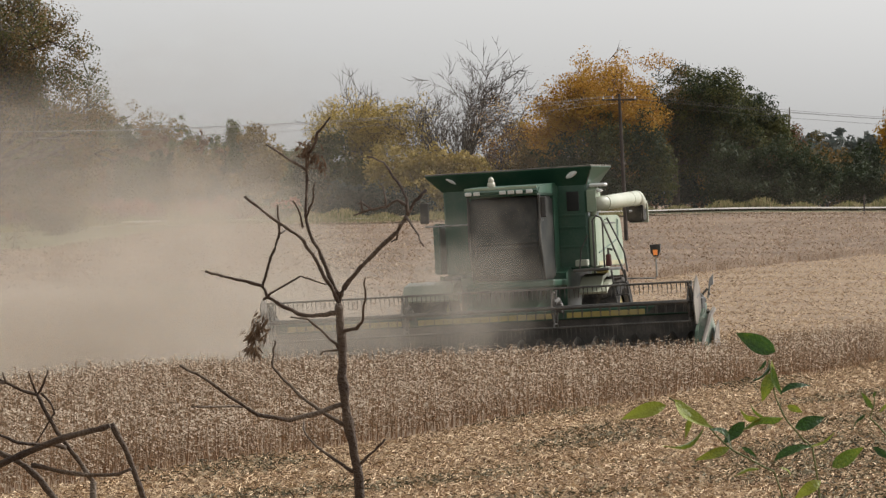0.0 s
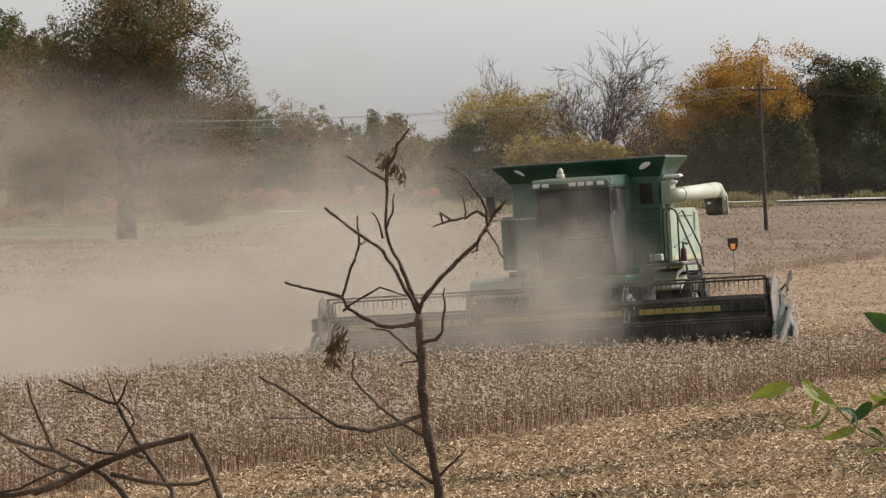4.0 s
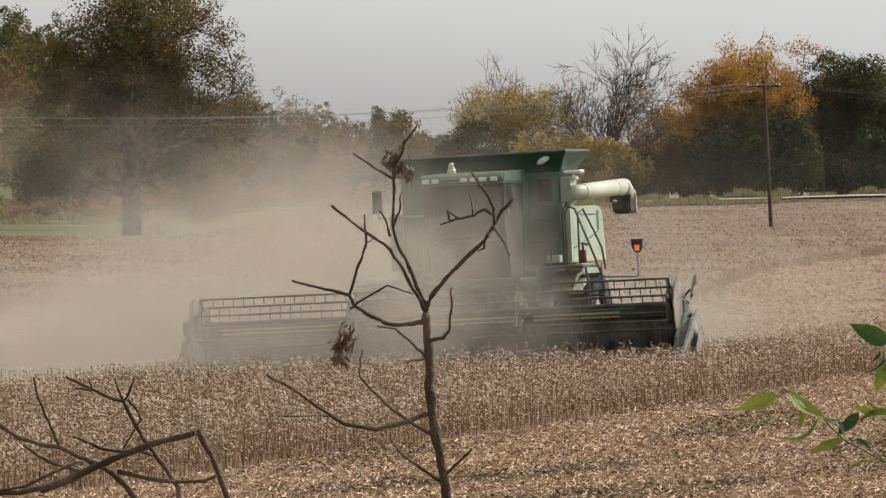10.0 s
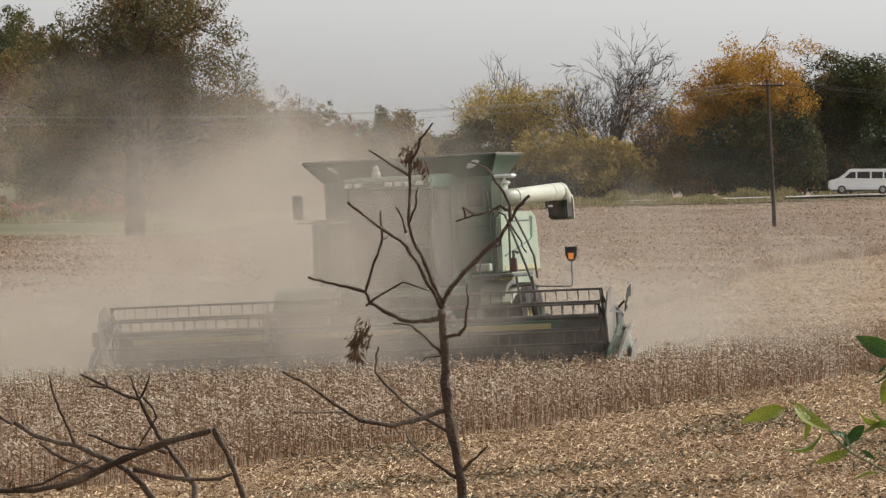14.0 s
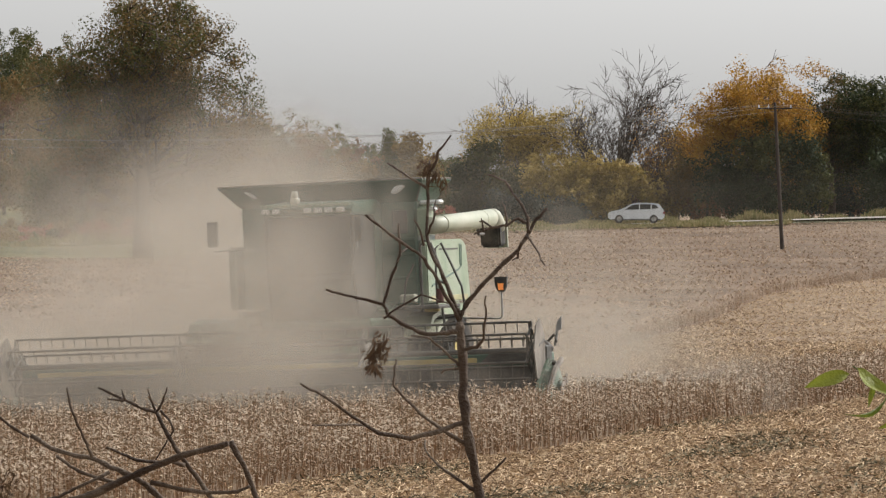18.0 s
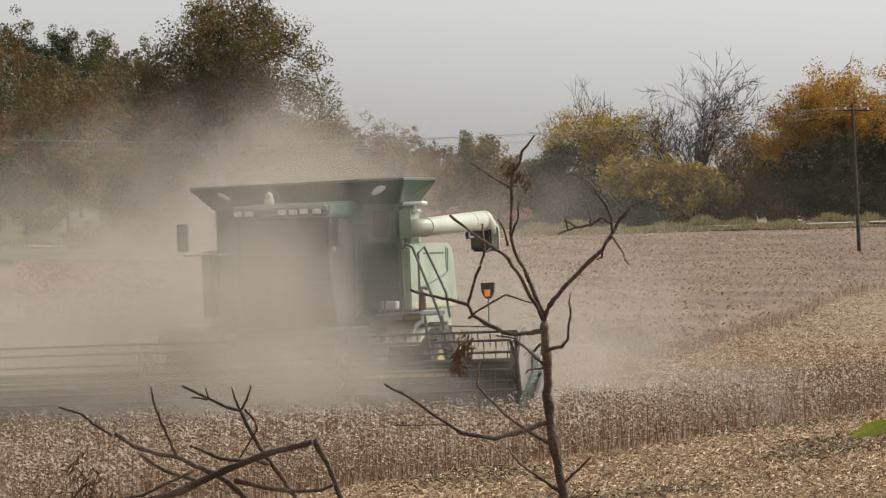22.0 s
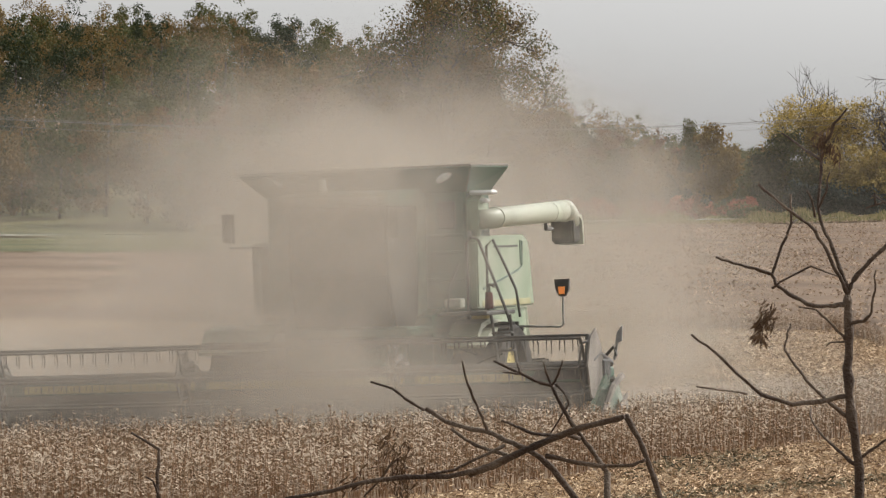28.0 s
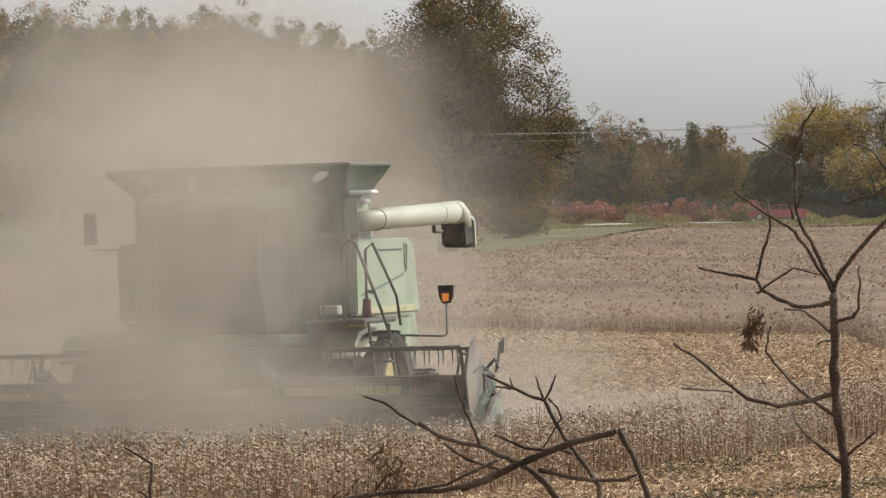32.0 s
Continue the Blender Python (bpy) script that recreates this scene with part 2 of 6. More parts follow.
class Heap:
    """Gathers many small meshes into one."""

    def __init__(self):
        self.v, self.size, self.f, self.m, self.n = [], [], [], [], 0

    def add(self, verts, faces, mat=0):
        self.v.append(np.array([tuple(p) for p in verts], np.float32).reshape(-1, 3))
        self.f.append(np.array([i + self.n for f in faces for i in f], np.int32))
        self.size.append(np.array([len(f) for f in faces], np.int32))
        self.m.append(np.full(len(faces), mat, np.int32))
        self.n += len(verts)

    def quads(self, corners, mat=0):
        """corners: an array of n x 4 x 3."""
        k = len(corners)
        if not k:
            return
        self.v.append(np.asarray(corners, np.float32).reshape(-1, 3))
        self.f.append(np.arange(4 * k, dtype=np.int32) + self.n)
        self.size.append(np.full(k, 4, np.int32))
        self.m.append(np.full(k, mat, np.int32))
        self.n += 4 * k

    def strips(self, verts, faces):
        """Quads that share corners: an array of corners and one of faces."""
        self.v.append(np.asarray(verts, np.float32))
        self.f.append(np.asarray(faces, np.int32).ravel() + self.n)
        self.size.append(np.full(len(faces), 4, np.int32))
        self.m.append(np.zeros(len(faces), np.int32))
        self.n += len(verts)

    def done(self, name, mats, parent=None, label=""):
        v, f, size, m = (np.concatenate(a) for a in (self.v, self.f, self.size, self.m))
        me = bpy.data.meshes.new(name)
        me.vertices.add(len(v)), me.loops.add(len(f)), me.polygons.add(len(size))
        me.vertices.foreach_set("co", v.ravel())
        me.loops.foreach_set("vertex_index", f)
        me.polygons.foreach_set("loop_start", np.concatenate([[0], np.cumsum(size)[:-1]]).astype(np.int32))
        for k in mats:
            me.materials.append(k)
        me.polygons.foreach_set("material_index", m)
        me.update(calc_edges=True)
        ob = new(name, me)
        if parent:
            ob.parent = parent
        return tagged(ob, label)


# ---- the lie of the land ----
TURN = radians(13.2)                       # the rows run towards the viewer and to the left
AHEAD = np.array((-math.sin(TURN), -math.cos(TURN)))
SIDE = np.array((math.cos(TURN), -math.sin(TURN)))
START = np.array((4.3, 153.0))             # the machine's front axle at the start
CROSS_FALL = 0.038
HALF = 4.5                                # half the header's width
EDGE = HALF + 3.6                          # where the standing strip ends on the near side


def ease(a, b, v):
    s = np.clip((v - a) / (b - a), 0, 1)
    return s * s * (3 - 2 * s)


def row_place(along, across):
    """World x, y of a point so far ahead of the start and so far to the side of the machine's line."""
    return START[0] + AHEAD[0] * along + SIDE[0] * across, START[1] + AHEAD[1] * along + SIDE[1] * across


def ground_z(x, y):
    x, y = np.asarray(x, float), np.asarray(y, float)
    across = (x - START[0]) * SIDE[0] + (y - START[1]) * SIDE[1]
    near = CROSS_FALL * np.clip(across, -30, 14) * (1 - ease(190, 330, y)) * ease(20, 60, y)
    bank = 1.9 * (1 - ease(14, 55, y)) - 2.5 * (1 - ease(-60, -10, y))
    b = x / np.maximum(y, 60) * 1000
    right = ease(-20, 60, b)
    s = np.clip((y - 230) / 370, 0, 1)
    left = 1 - ease(-52, -20, b)
    far = (2.4 + 1.1 * ease(-15, 75, b)) * s ** (1.3 + 0.9 * right) * (1 - left) + 1.25 * (1 - (1 - s) ** 2) * left
    hill = 15 * ease(620, 900, y) * (1 - ease(-75, -10, b)) + 6 * ease(1200, 2600, y)
    near = near - 0.14 * (1 - ease(95, 140, y)) * ease(40, 90, y)
    rough = 0.05 * np.sin(x * 0.21 + y * 0.13) * np.sin(y * 0.17 - x * 0.11)
    return near + bank + far + hill + rough


def gz(x, y):
    return float(ground_z(x, y))


def bearing(mrad, far):
    """World x, y at a bearing in thousandths to the right of +y, so far away."""
    return mrad / 1000 * far, far


def sheet(name, xs, ys, lift, mat, label, category="ground"):
    X, Y = np.meshgrid(xs, ys)
    Z = ground_z(X, Y) + lift
    v = np.stack([X.ravel(), Y.ravel(), Z.ravel()], 1)
    n = len(xs)
    f = [(j * n + i, j * n + i + 1, (j + 1) * n + i + 1, (j + 1) * n + i) for j in range(len(ys) - 1) for i in range(n - 1)]
    ob = mesh_object(name, v.tolist(), f, mat)
    for p in ob.data.polygons:
        p.use_smooth = True
    return tagged(ob, label, category, kind="structure")


def fan(name, mrads, fars, lift, mat, label, category="ground", uneven=0.0):
    """A sheet on the land between bearings; fars: distances, or pairs blended across the bearings."""
    v, n = [], len(mrads)
    for j, d in enumerate(fars):
        for i, m in enumerate(mrads):
            dd = d(m) if callable(d) else d
            if uneven:
                dd += uneven * noise.noise((m * 0.2, d(m) * 0.02 if callable(d) else d * 0.02, 3.0))
            x, y = bearing(m, dd)
            v.append((x, y, gz(x, y) + lift))
    f = [(j * n + i, j * n + i + 1, (j + 1) * n + i + 1, (j + 1) * n + i) for j in range(len(fars) - 1) for i in range(n - 1)]
    ob = mesh_object(name, v, f, mat)
    for p in ob.data.polygons:
        p.use_smooth = True
    return tagged(ob, label, category, kind="structure")


xs = np.concatenate([np.linspace(-2500, -160, 14), np.linspace(-150, 150, 121), np.linspace(160, 2500, 14)])
ys = np.concatenate([np.linspace(-400, -20, 8), np.linspace(0, 320, 129), np.linspace(330, 1000, 90), np.linspace(1050, 4500, 20)])
sheet("ground", xs, ys, 0.0, SOIL, "harvested field of pale straw stubble and soil")
mr = list(np.linspace(-130, 150, 113))
ROAD = 600.0


def road_far(m):
    """How far off the road runs at a bearing: it comes a little nearer on the oak's side."""
    return ROAD - 15 * min(2.0, max(0.0, -m / 55))


fan("verge_near", mr, [lambda m: 415 + 172 * float(ease(-36, -10, m)), lambda m: 460 + 129 * float(ease(-36, -10, m)), lambda m: 520 + 70 * float(ease(-36, -10, m)), lambda m: road_far(m) - 7], 0.16, GRASS, "mown green grass verge before the road", uneven=4)
fan("road", mr, [lambda m: road_far(m) - 4, lambda m: road_far(m) + 3], 0.3, GRAVEL, "pale straight country road across the fields", "road")
fan("verge_far", mr, [lambda m: road_far(m) + 5, 640, 700, 800], 0.16, GRASS, "rough grass behind the road below the trees", uneven=3)


# ---- standing crop ----
def straws(n, xy, size=(0.07, 0.2), seed=1, lift=0.02, rise=(0.12, 0.22), width=1.0):
    """Bits of straw lying about: curved strips of two faces each."""
    r = np.random.default_rng(seed)
    x, y = xy(r, n)
    z = ground_z(x, y) + r.uniform(0.0, lift, len(x))
    n = len(x)
    ang, ln, w = r.uniform(0, 2 * np.pi, n), r.uniform(*size, n), r.uniform(0.004, 0.0105, n) * (size[1] / 0.2) * width
    tilt = r.normal(*rise, n)
    d = np.stack([np.cos(ang) * np.cos(tilt), np.sin(ang) * np.cos(tilt), np.sin(tilt)], 1)
    s = np.stack([-np.sin(ang), np.cos(ang), np.zeros(n)], 1)
    up = np.array((0, 0, 1.0))
    c = np.stack([x, y, z], 1) + up * (np.abs(np.sin(tilt)) * ln / 2)[:, None]
    bow = r.uniform(0.0, 0.34, n)[:, None] * ln[:, None] * up + s * (r.normal(0, 0.26, n) * ln)[:, None]
    a, m, e = c - d * ln[:, None] / 2, c + bow, c + d * ln[:, None] / 2
    sw = (s * 0.6 + up * 0.8) * w[:, None]
    return np.concatenate([np.stack([a - sw, m - sw, m + sw, a + sw], 1).reshape(-1, 1, 4, 3), np.stack([m - sw, e - sw, e + sw, m + sw], 1).reshape(-1, 1, 4, 3)], 1).reshape(-1, 4, 3)


def shared_islands(q):
    """Two joined quads a straw: verts and faces."""
    k = len(q) // 2
    q = q.reshape(k, 2, 4, 3)
    v = np.stack([q[:, 0, 0], q[:, 0, 1], q[:, 0, 2], q[:, 0, 3], q[:, 1, 1], q[:, 1, 2]], 1).reshape(-1, 3)
    o = np.arange(k)[:, None] * 6
    f = np.concatenate([o + np.array([[0, 1, 2, 3]]), o + np.array([[1, 4, 5, 2]])], 0)
    return v, f


def straw_field(name, n, xy, label, mat=STRAW, **kw):
    v, f = shared_islands(straws(n, xy, **kw))
    h = Heap()
    h.strips(v, f)
    return tagged(h.done(name, [mat]), label, "straw", kind="stuff")


def near_cut(r, n):
    """Places on the cut ground between the standing strip and the bank."""
    a, c = r.uniform(-4, 84, 4 * n), EDGE - 0.1 + 15 * r.uniform(0, 1, 4 * n)
    x, y = row_place(a, c)
    keep = np.nonzero((y > 72) & (np.abs(x / y - 0.01) < 0.115))[0][:n]
    return x[keep], y[keep]


straw_field("straw_litter", 240000, near_cut, "pale chopped straw and pods littering the cut ground", size=(0.035, 0.13), seed=3, lift=0.06, rise=(0.15, 0.45), width=1.15)


def in_patches(r, n):
    """Places on the near cut ground, gathered in long uneven patches along the rows."""
    x, y = near_cut(r, 3 * n)
    rel = np.stack([x - START[0], y - START[1]], 1)
    a, c = rel @ AHEAD, rel @ SIDE
    g = np.sin(a * 0.31 + 2 * np.sin(c * 0.9)) + np.sin(c * 1.7 + 1.3 * np.sin(a * 0.17)) + 0.16 * (c - EDGE - 5)
    k = np.nonzero(g + r.normal(0, 0.5, len(x)) > 0.7)[0][:n]
    return x[k], y[k]


straw_field("plant_residue", 30000, in_patches, "dark grey-green plant residue lying in patches on the stubble", mat=RESIDUE, size=(0.04, 0.14), seed=9, lift=0.08, rise=(0.15, 0.45), width=1.5)
straw_field("straw_litter", 50000, lambda r, n: row_place(r.uniform(-60, 4, n), r.uniform(-9, 22, n)), "straw left in the cut swath behind the harvester", size=(0.06, 0.24), seed=4, rise=(0.3, 0.5), width=0.9)
straw_field("straw_litter", 16000, lambda r, n: row_place(r.uniform(-60, 60, n), r.uniform(-22, -4.8, n)), "straw on the cut ground beyond the standing strip", size=(0.06, 0.24), seed=5, rise=(0.3, 0.5))


def plant_shapes(seed, k):
    """A few bean plants: stems fanned out from the foot, pods along them. Returns corner arrays for stems and pods."""
    r = np.random.default_rng(seed)
    out = []
    for _ in range(k):
        st, pd = [], []
        h = r.uniform(0.56, 0.77)
        for s in range(3):
            a = r.uniform(0, 2 * np.pi)
            lean = r.uniform(0.02, 0.16)
            top = np.array((np.cos(a) * lean, np.sin(a) * lean, h * r.uniform(0.75, 1.05)))
            w = np.array((np.cos(a + 1.6), np.sin(a + 1.6), 0)) * 0.005
            st.append([-w, w, top + w * 0.5, top - w * 0.5])
            for j in range(13):
                g = r.uniform(0.14, 1.0) ** 0.8
                c = top * g
                b = r.uniform(0, 2 * np.pi)
                o = np.array((np.cos(b), np.sin(b), r.uniform(-0.6, 0.7)))
                e = c + o * r.uniform(0.035, 0.085)
                q = np.cross(o, (0.2, 0.1, 1)) * r.uniform(0.01, 0.02)
                pd.append([c, (c + e) / 2 + q, e, (c + e) / 2 - q])
        out.append((np.array(st), np.array(pd)))
    return out


SHAPES = plant_shapes(11, 14)


def plants(heap, along, across, origin=None, seed=0, tall=1.0):
    """Plants the shapes at these places along and across the rows; origin: the foot of a piece that will move."""
    r = np.random.default_rng(seed)
    x, y = row_place(along, across)
    z = ground_z(x, y)
    if origin is not None:
        x, y, z = x - origin[0], y - origin[1], z - origin[2]
    pick, turn, size = r.integers(0, len(SHAPES), len(x)), r.uniform(0, 2 * np.pi, len(x)), r.uniform(0.85, 1.12, len(x)) * tall
    for s, (st, pd) in enumerate(SHAPES):
        k = np.nonzero(pick == s)[0]
        c, n = np.cos(turn[k])[:, None, None], np.sin(turn[k])[:, None, None]
        for mat, q in ((0, st), (1, pd)):
            f = q.reshape(1, -1, 3) * size[k][:, None, None]
            g = np.concatenate([f[..., :1] * c - f[..., 1:2] * n, f[..., :1] * n + f[..., 1:2] * c, f[..., 2:]], 2)
            g += np.stack([x[k], y[k], z[k]], 1)[:, None, :]
            heap.quads(g.reshape(-1, 4, 3), mat)


def rows_of(a0, a1, c0, c1, seed, row=0.38, step=0.155):
    r = np.random.default_rng(seed)
    cs = np.arange(c0, c1, row)
    n = int((a1 - a0) / step)
    A = a0 + (np.arange(n)[None, :] + r.uniform(0, 1, (len(cs), n))) * step
    C = cs[:, None] + r.normal(0, 0.045, (len(cs), n))
    return A.ravel(), C.ravel()


KNIFE = 4.6                                # the knife runs this far ahead of the axle
SPEED = 1.656
strip = Heap()
plants(strip, *rows_of(-45, 80, HALF + 0.2, EDGE, 21), seed=31)
plants(strip, *rows_of(KNIFE + SPEED * 32 + 2, 84, -HALF + 0.1, HALF + 0.1, 22), seed=32)
tagged(strip.done("soybean_strip", [STEM, POD]), "ripe leafless brown soybeans standing in rows", "soybeans", kind="stuff")
# the crop that is cut during the shot stands in short blocks, which the header lays down
BLOCK = 2.0
blocks = []
for i in range(27):
    a0 = KNIFE + 0.4 + i * BLOCK
    bx, by = row_place(a0 + BLOCK, 0)
    o = (bx, by, gz(bx, by))
    h = Heap()
    plants(h, *rows_of(a0, a0 + BLOCK, -HALF + 0.1, HALF + 0.1, 100 + i), origin=o, seed=200 + i)
    b = h.done("soybean_block", [STEM, POD])
    b.matrix_world = Matrix.Translation(o)
    tagged(b, "ripe soybeans standing before the header", "soybeans", "soybeans being cut", "stuff")
    blocks.append((b, o, i))


def crop_slab(name, outline, far_rows, height, label, seed):
    """Standing crop far off: a raised, ragged sheet with a fringe of plants on its near edges."""
    v, f, n = [], [], len(outline)
    for j, s in enumerate(far_rows):
        for i, (m, d0, d1) in enumerate(outline):
            x, y = bearing(m, d0 + (d1 - d0) * s)
            lift = height * float(ease(-0.008, 0.05, s)) * (1 - 0.85 * float(ease(0.8, 0.97, s))) * (0.93 + 0.16 * noise.noise((x * 0.5, y * 0.12, seed)))
            v.append((x, y, gz(x, y) + (lift if j else -0.02)))
    for j in range(len(far_rows) - 1):
        for i in range(n - 1):
            f.append((j * n + i, j * n + i + 1, (j + 1) * n + i + 1, (j + 1) * n + i))
    ob = mesh_object(name, v, f, CROP_FAR)
    return tagged(ob, label, "soybeans", kind="stuff")


def fine_line(knots, n):
    k = np.array(knots)
    m = np.linspace(k[0, 0], k[-1, 0], n)
    return [(a, float(np.interp(a, k[:, 0], k[:, 1])), float(np.interp(a, k[:, 0], k[:, 2]))) for a in m]


far_edge = fine_line([(-130, 262, 415), (-60, 255, 412), (-36, 253, 415), (-23, 252, 500), (-10, 250, 578), (12, 244, 581), (17, 206, 582), (36, 275, 583), (44, 330, 583), (56, 372, 584), (80, 430, 585), (110, 450, 585), (150, 470, 585)], 420)
crop_slab("soybean_field", far_edge, [0, 0.006, 0.02, 0.06, 0.12, 0.2, 0.3, 0.4, 0.5, 0.6, 0.7, 0.8, 0.9, 0.97, 1.0], 0.48, "far standing field of ripe pinkish brown soybeans", 5.0)


def cut_far(r, n):
    """Places on the cut ground between the machine and the far standing crop."""
    m = r.uniform(-68, 90, n)
    d0 = np.interp(m, [e[0] for e in far_edge], [e[1] for e in far_edge])
    d = 165 + (d0 - 165) * r.uniform(0, 1, n)
    return m / 1000 * d, d


straw_field("straw_litter", 86000, cut_far, "straw and stubble on the cut ground behind the harvester", size=(0.06, 0.2), seed=6, rise=(0.25, 0.4), width=1.0)
fr = np.random.default_rng(77)
fringe = Heap()
fm = fr.uniform(-75, 95, 7000)
fd = np.interp(fm, [e[0] for e in far_edge], [e[1] for e in far_edge]) + fr.uniform(0, 1, 7000) ** 2 * 14
fx, fy = fm / 1000 * fd, fd
rel = np.stack([fx - START[0], fy - START[1]], 1)
plants(fringe, rel @ AHEAD, rel @ SIDE, seed=41, tall=0.66)
tagged(fringe.done("soybean_edge", [STEM, POD, CROP_FAR]), "ragged edge of the far standing soybeans", "soybeans", kind="stuff")


# ---- the combine harvester: forward is -y, the ground under its front axle is the origin ----
def tread_wheel(parent, x, y, r, w, name="wheel"):
    hub = thing(name, "", "")
    hub.parent = parent
    hub.location = (x, y, r)
    bm = bmesh.new()
    prof = [(r * 0.62, -w * 0.36), (r * 0.72, -w * 0.47), (r * 0.9, -w * 0.5), (r * 0.965, -w * 0.42), (r * 0.97, 0), (r * 0.965, w * 0.42), (r * 0.9, w * 0.5), (r * 0.72, w * 0.47), (r * 0.62, w * 0.36)]
    n = 40
    vs = [[bm.verts.new((s, q * math.cos(2 * math.pi * k / n), q * math.sin(2 * math.pi * k / n))) for q, s in prof] for k in range(n)]
    for k in range(n):
        for i in range(len(prof) - 1):
            bm.faces.new((vs[k][i], vs[k][i + 1], vs[(k + 1) % n][i + 1], vs[(k + 1) % n][i]))
    for k in range(22):                          # angled lugs, alternating sides
        for sgn in (-1, 1):
            a = 2 * math.pi * (k + (0.5 if sgn > 0 else 0)) / 22
            pts = []
            for s, da in ((0.02, 0.16), (0.47, 0.0)):
                for e in (-0.035, 0.035):
                    for q in (0.955, 1.0):
                        t = a + da + e
                        pts.append(bm.verts.new((sgn * s * w, r * q * math.cos(t), r * q * math.sin(t))))
            for q in ((0, 1, 3, 2), (4, 6, 7, 5), (0, 4, 5, 1), (2, 3, 7, 6), (1, 5, 7, 3), (0, 2, 6, 4)):
                bm.faces.new([pts[i] for i in q])
    part("tyre", bm, RUBBER, hub, "dusty black tractor tyre")
    bm = bmesh.new()
    for s0, s1, q in ((-0.30, 0.30, 0.63), (-0.12, 0.12, 0.3)):
        vs, fs = ring_tube([(s0 * w, 0, 0), (s1 * w, 0, 0)], [r * q] * 2, 28)
        b = [bm.verts.new(v) for v in vs]
        for f in fs:
            bm.faces.new([b[i] for i in f])
    part("rim", bm, YELLOW, hub, "yellow wheel rim")
    return hub


combine = thing("combine_harvester", "green combine harvester with a wide reel header cutting soybeans in dust", "combine harvester")
wheels = [tread_wheel(combine, sx_ * 1.84, 0, 0.97, 0.8) for sx_ in (-1, 1)] + [tread_wheel(combine, sx_ * 1.35, 4.1, 0.66, 0.5) for sx_ in (-1, 1)]
# body under the tank, narrowing backwards
bm = bmesh.new()
slab(bm, [(-0.6, 1.25), (-0.6, 2.05), (0.2, 2.2), (3.0, 2.2), (3.0, 0.95), (1.0, 0.9)], -1.12, 1.12)
slab(bm, [(3.0, 1.0), (3.0, 3.0), (5.2, 2.95), (6.0, 2.4), (6.3, 1.8), (6.2, 1.3), (4.6, 1.0)], -0.76, 0.76)
part("body", bm, GREEN, combine)
bm = bmesh.new()
pipe(bm, [(-1.9, 0, 0.97), (1.9, 0, 0.97)], 0.16)
part("axle", bm, BLACK, combine)
bm = bmesh.new()
pipe(bm, [(-1.3, 4.1, 0.66), (1.3, 4.1, 0.66)], 0.1)
part("axle", bm, BLACK, combine)
# grain tank with front wall, ribs and a dark window
bm = bmesh.new()
box(bm, -1.52, 1.52, -0.02, 1.32, 2.1, 3.88, 0.04)
box(bm, -1.5, 1.5, 1.3, 2.9, 2.12, 3.12, 0.04)
part("grain_tank", bm, GREEN, combine)
for z in (2.55, 2.95, 3.2):
    bm = bmesh.new()
    box(bm, 0.92, 1.48, -0.045, -0.022, z, z + 0.05, 0.008)
    part("rib", bm, GREEN, combine)
bm = bmesh.new()
box(bm, 1.1, 1.36, -0.05, -0.024, 3.32, 3.72, 0.01)
part("tank_window", bm, GLASS, combine, "dark sight window of the grain tank")
bm = bmesh.new()
box(bm, 0.8, 0.89, -0.045, -0.024, 3.56, 3.64, 0.005)
part("decal", bm, WHITE, combine)
# flared tank extensions: front, sides, back
def flap(quad, name, mat=GREEN, label=""):
    b = bmesh.new()
    lo = [b.verts.new(p) for p in quad]
    n_ = (Vector(quad[1]) - Vector(quad[0])).cross(Vector(quad[2]) - Vector(quad[0])).normalized() * 0.02
    hi = [b.verts.new(Vector(p) + n_) for p in quad]
    b.faces.new(lo[::-1]), b.faces.new(hi)
    for i_ in range(4):
        j_ = (i_ + 1) % 4
        b.faces.new((lo[i_], lo[j_], hi[j_], hi[i_]))
    return part(name, b, mat, combine, label)


flap([(-1.52, -0.04, 3.86), (1.52, -0.04, 3.86), (1.72, -0.42, 4.23), (-1.8, -0.42, 4.2)], "front_extension")
flap([(1.52, 0.0, 3.86), (1.52, 1.3, 3.86), (1.82, 1.3, 4.22), (1.72, -0.42, 4.23)], "side_extension")
flap([(-1.52, 1.3, 3.86), (-1.52, 0.0, 3.86), (-1.8, -0.42, 4.2), (-1.75, 1.4, 4.18)], "side_extension")
flap([(1.52, 1.3, 3.86), (-1.52, 1.3, 3.86), (-1.75, 1.4, 4.18), (1.82, 1.3, 4.22)], "back_extension")
bm = bmesh.new()
pipe(bm, [(-1.8, -0.43, 4.215), (1.72, -0.43, 4.245), (1.82, 1.3, 4.235)], 0.014, 6)
pipe(bm, [(1.53, -0.05, 3.87), (1.72, -0.43, 4.245)], 0.014, 6)
part("extension_rim", bm, DUSTY, combine, "pale worn rim of the tank extension")
bm = bmesh.new()
for x in (-0.6, 0.1):
    slab(bm, [(0.2, 3.87), (0.7, 4.14), (1.25, 3.87)], x, x + 0.5)
part("tank_cover", bm, BLACK, combine)
for x, ang in ((-1.29, 32), (1.29, -32)):       # work lamps on the extension's foot
    bm = bmesh.new()
    bmesh.ops.create_uvsphere(bm, u_segments=14, v_segments=8, radius=1)
    bmesh.ops.scale(bm, vec=(0.15, 0.05, 0.035 if x < 0 else 0.06), verts=bm.verts)
    bmesh.ops.rotate(bm, matrix=Matrix.Rotation(radians(ang), 3, "Y"), verts=bm.verts)
    bmesh.ops.translate(bm, vec=(x, -0.32, 4.08), verts=bm.verts)
    part("work_lamp", bm, LAMP, combine, "pale oval work lamp", True)
DONE = set(combine.children)
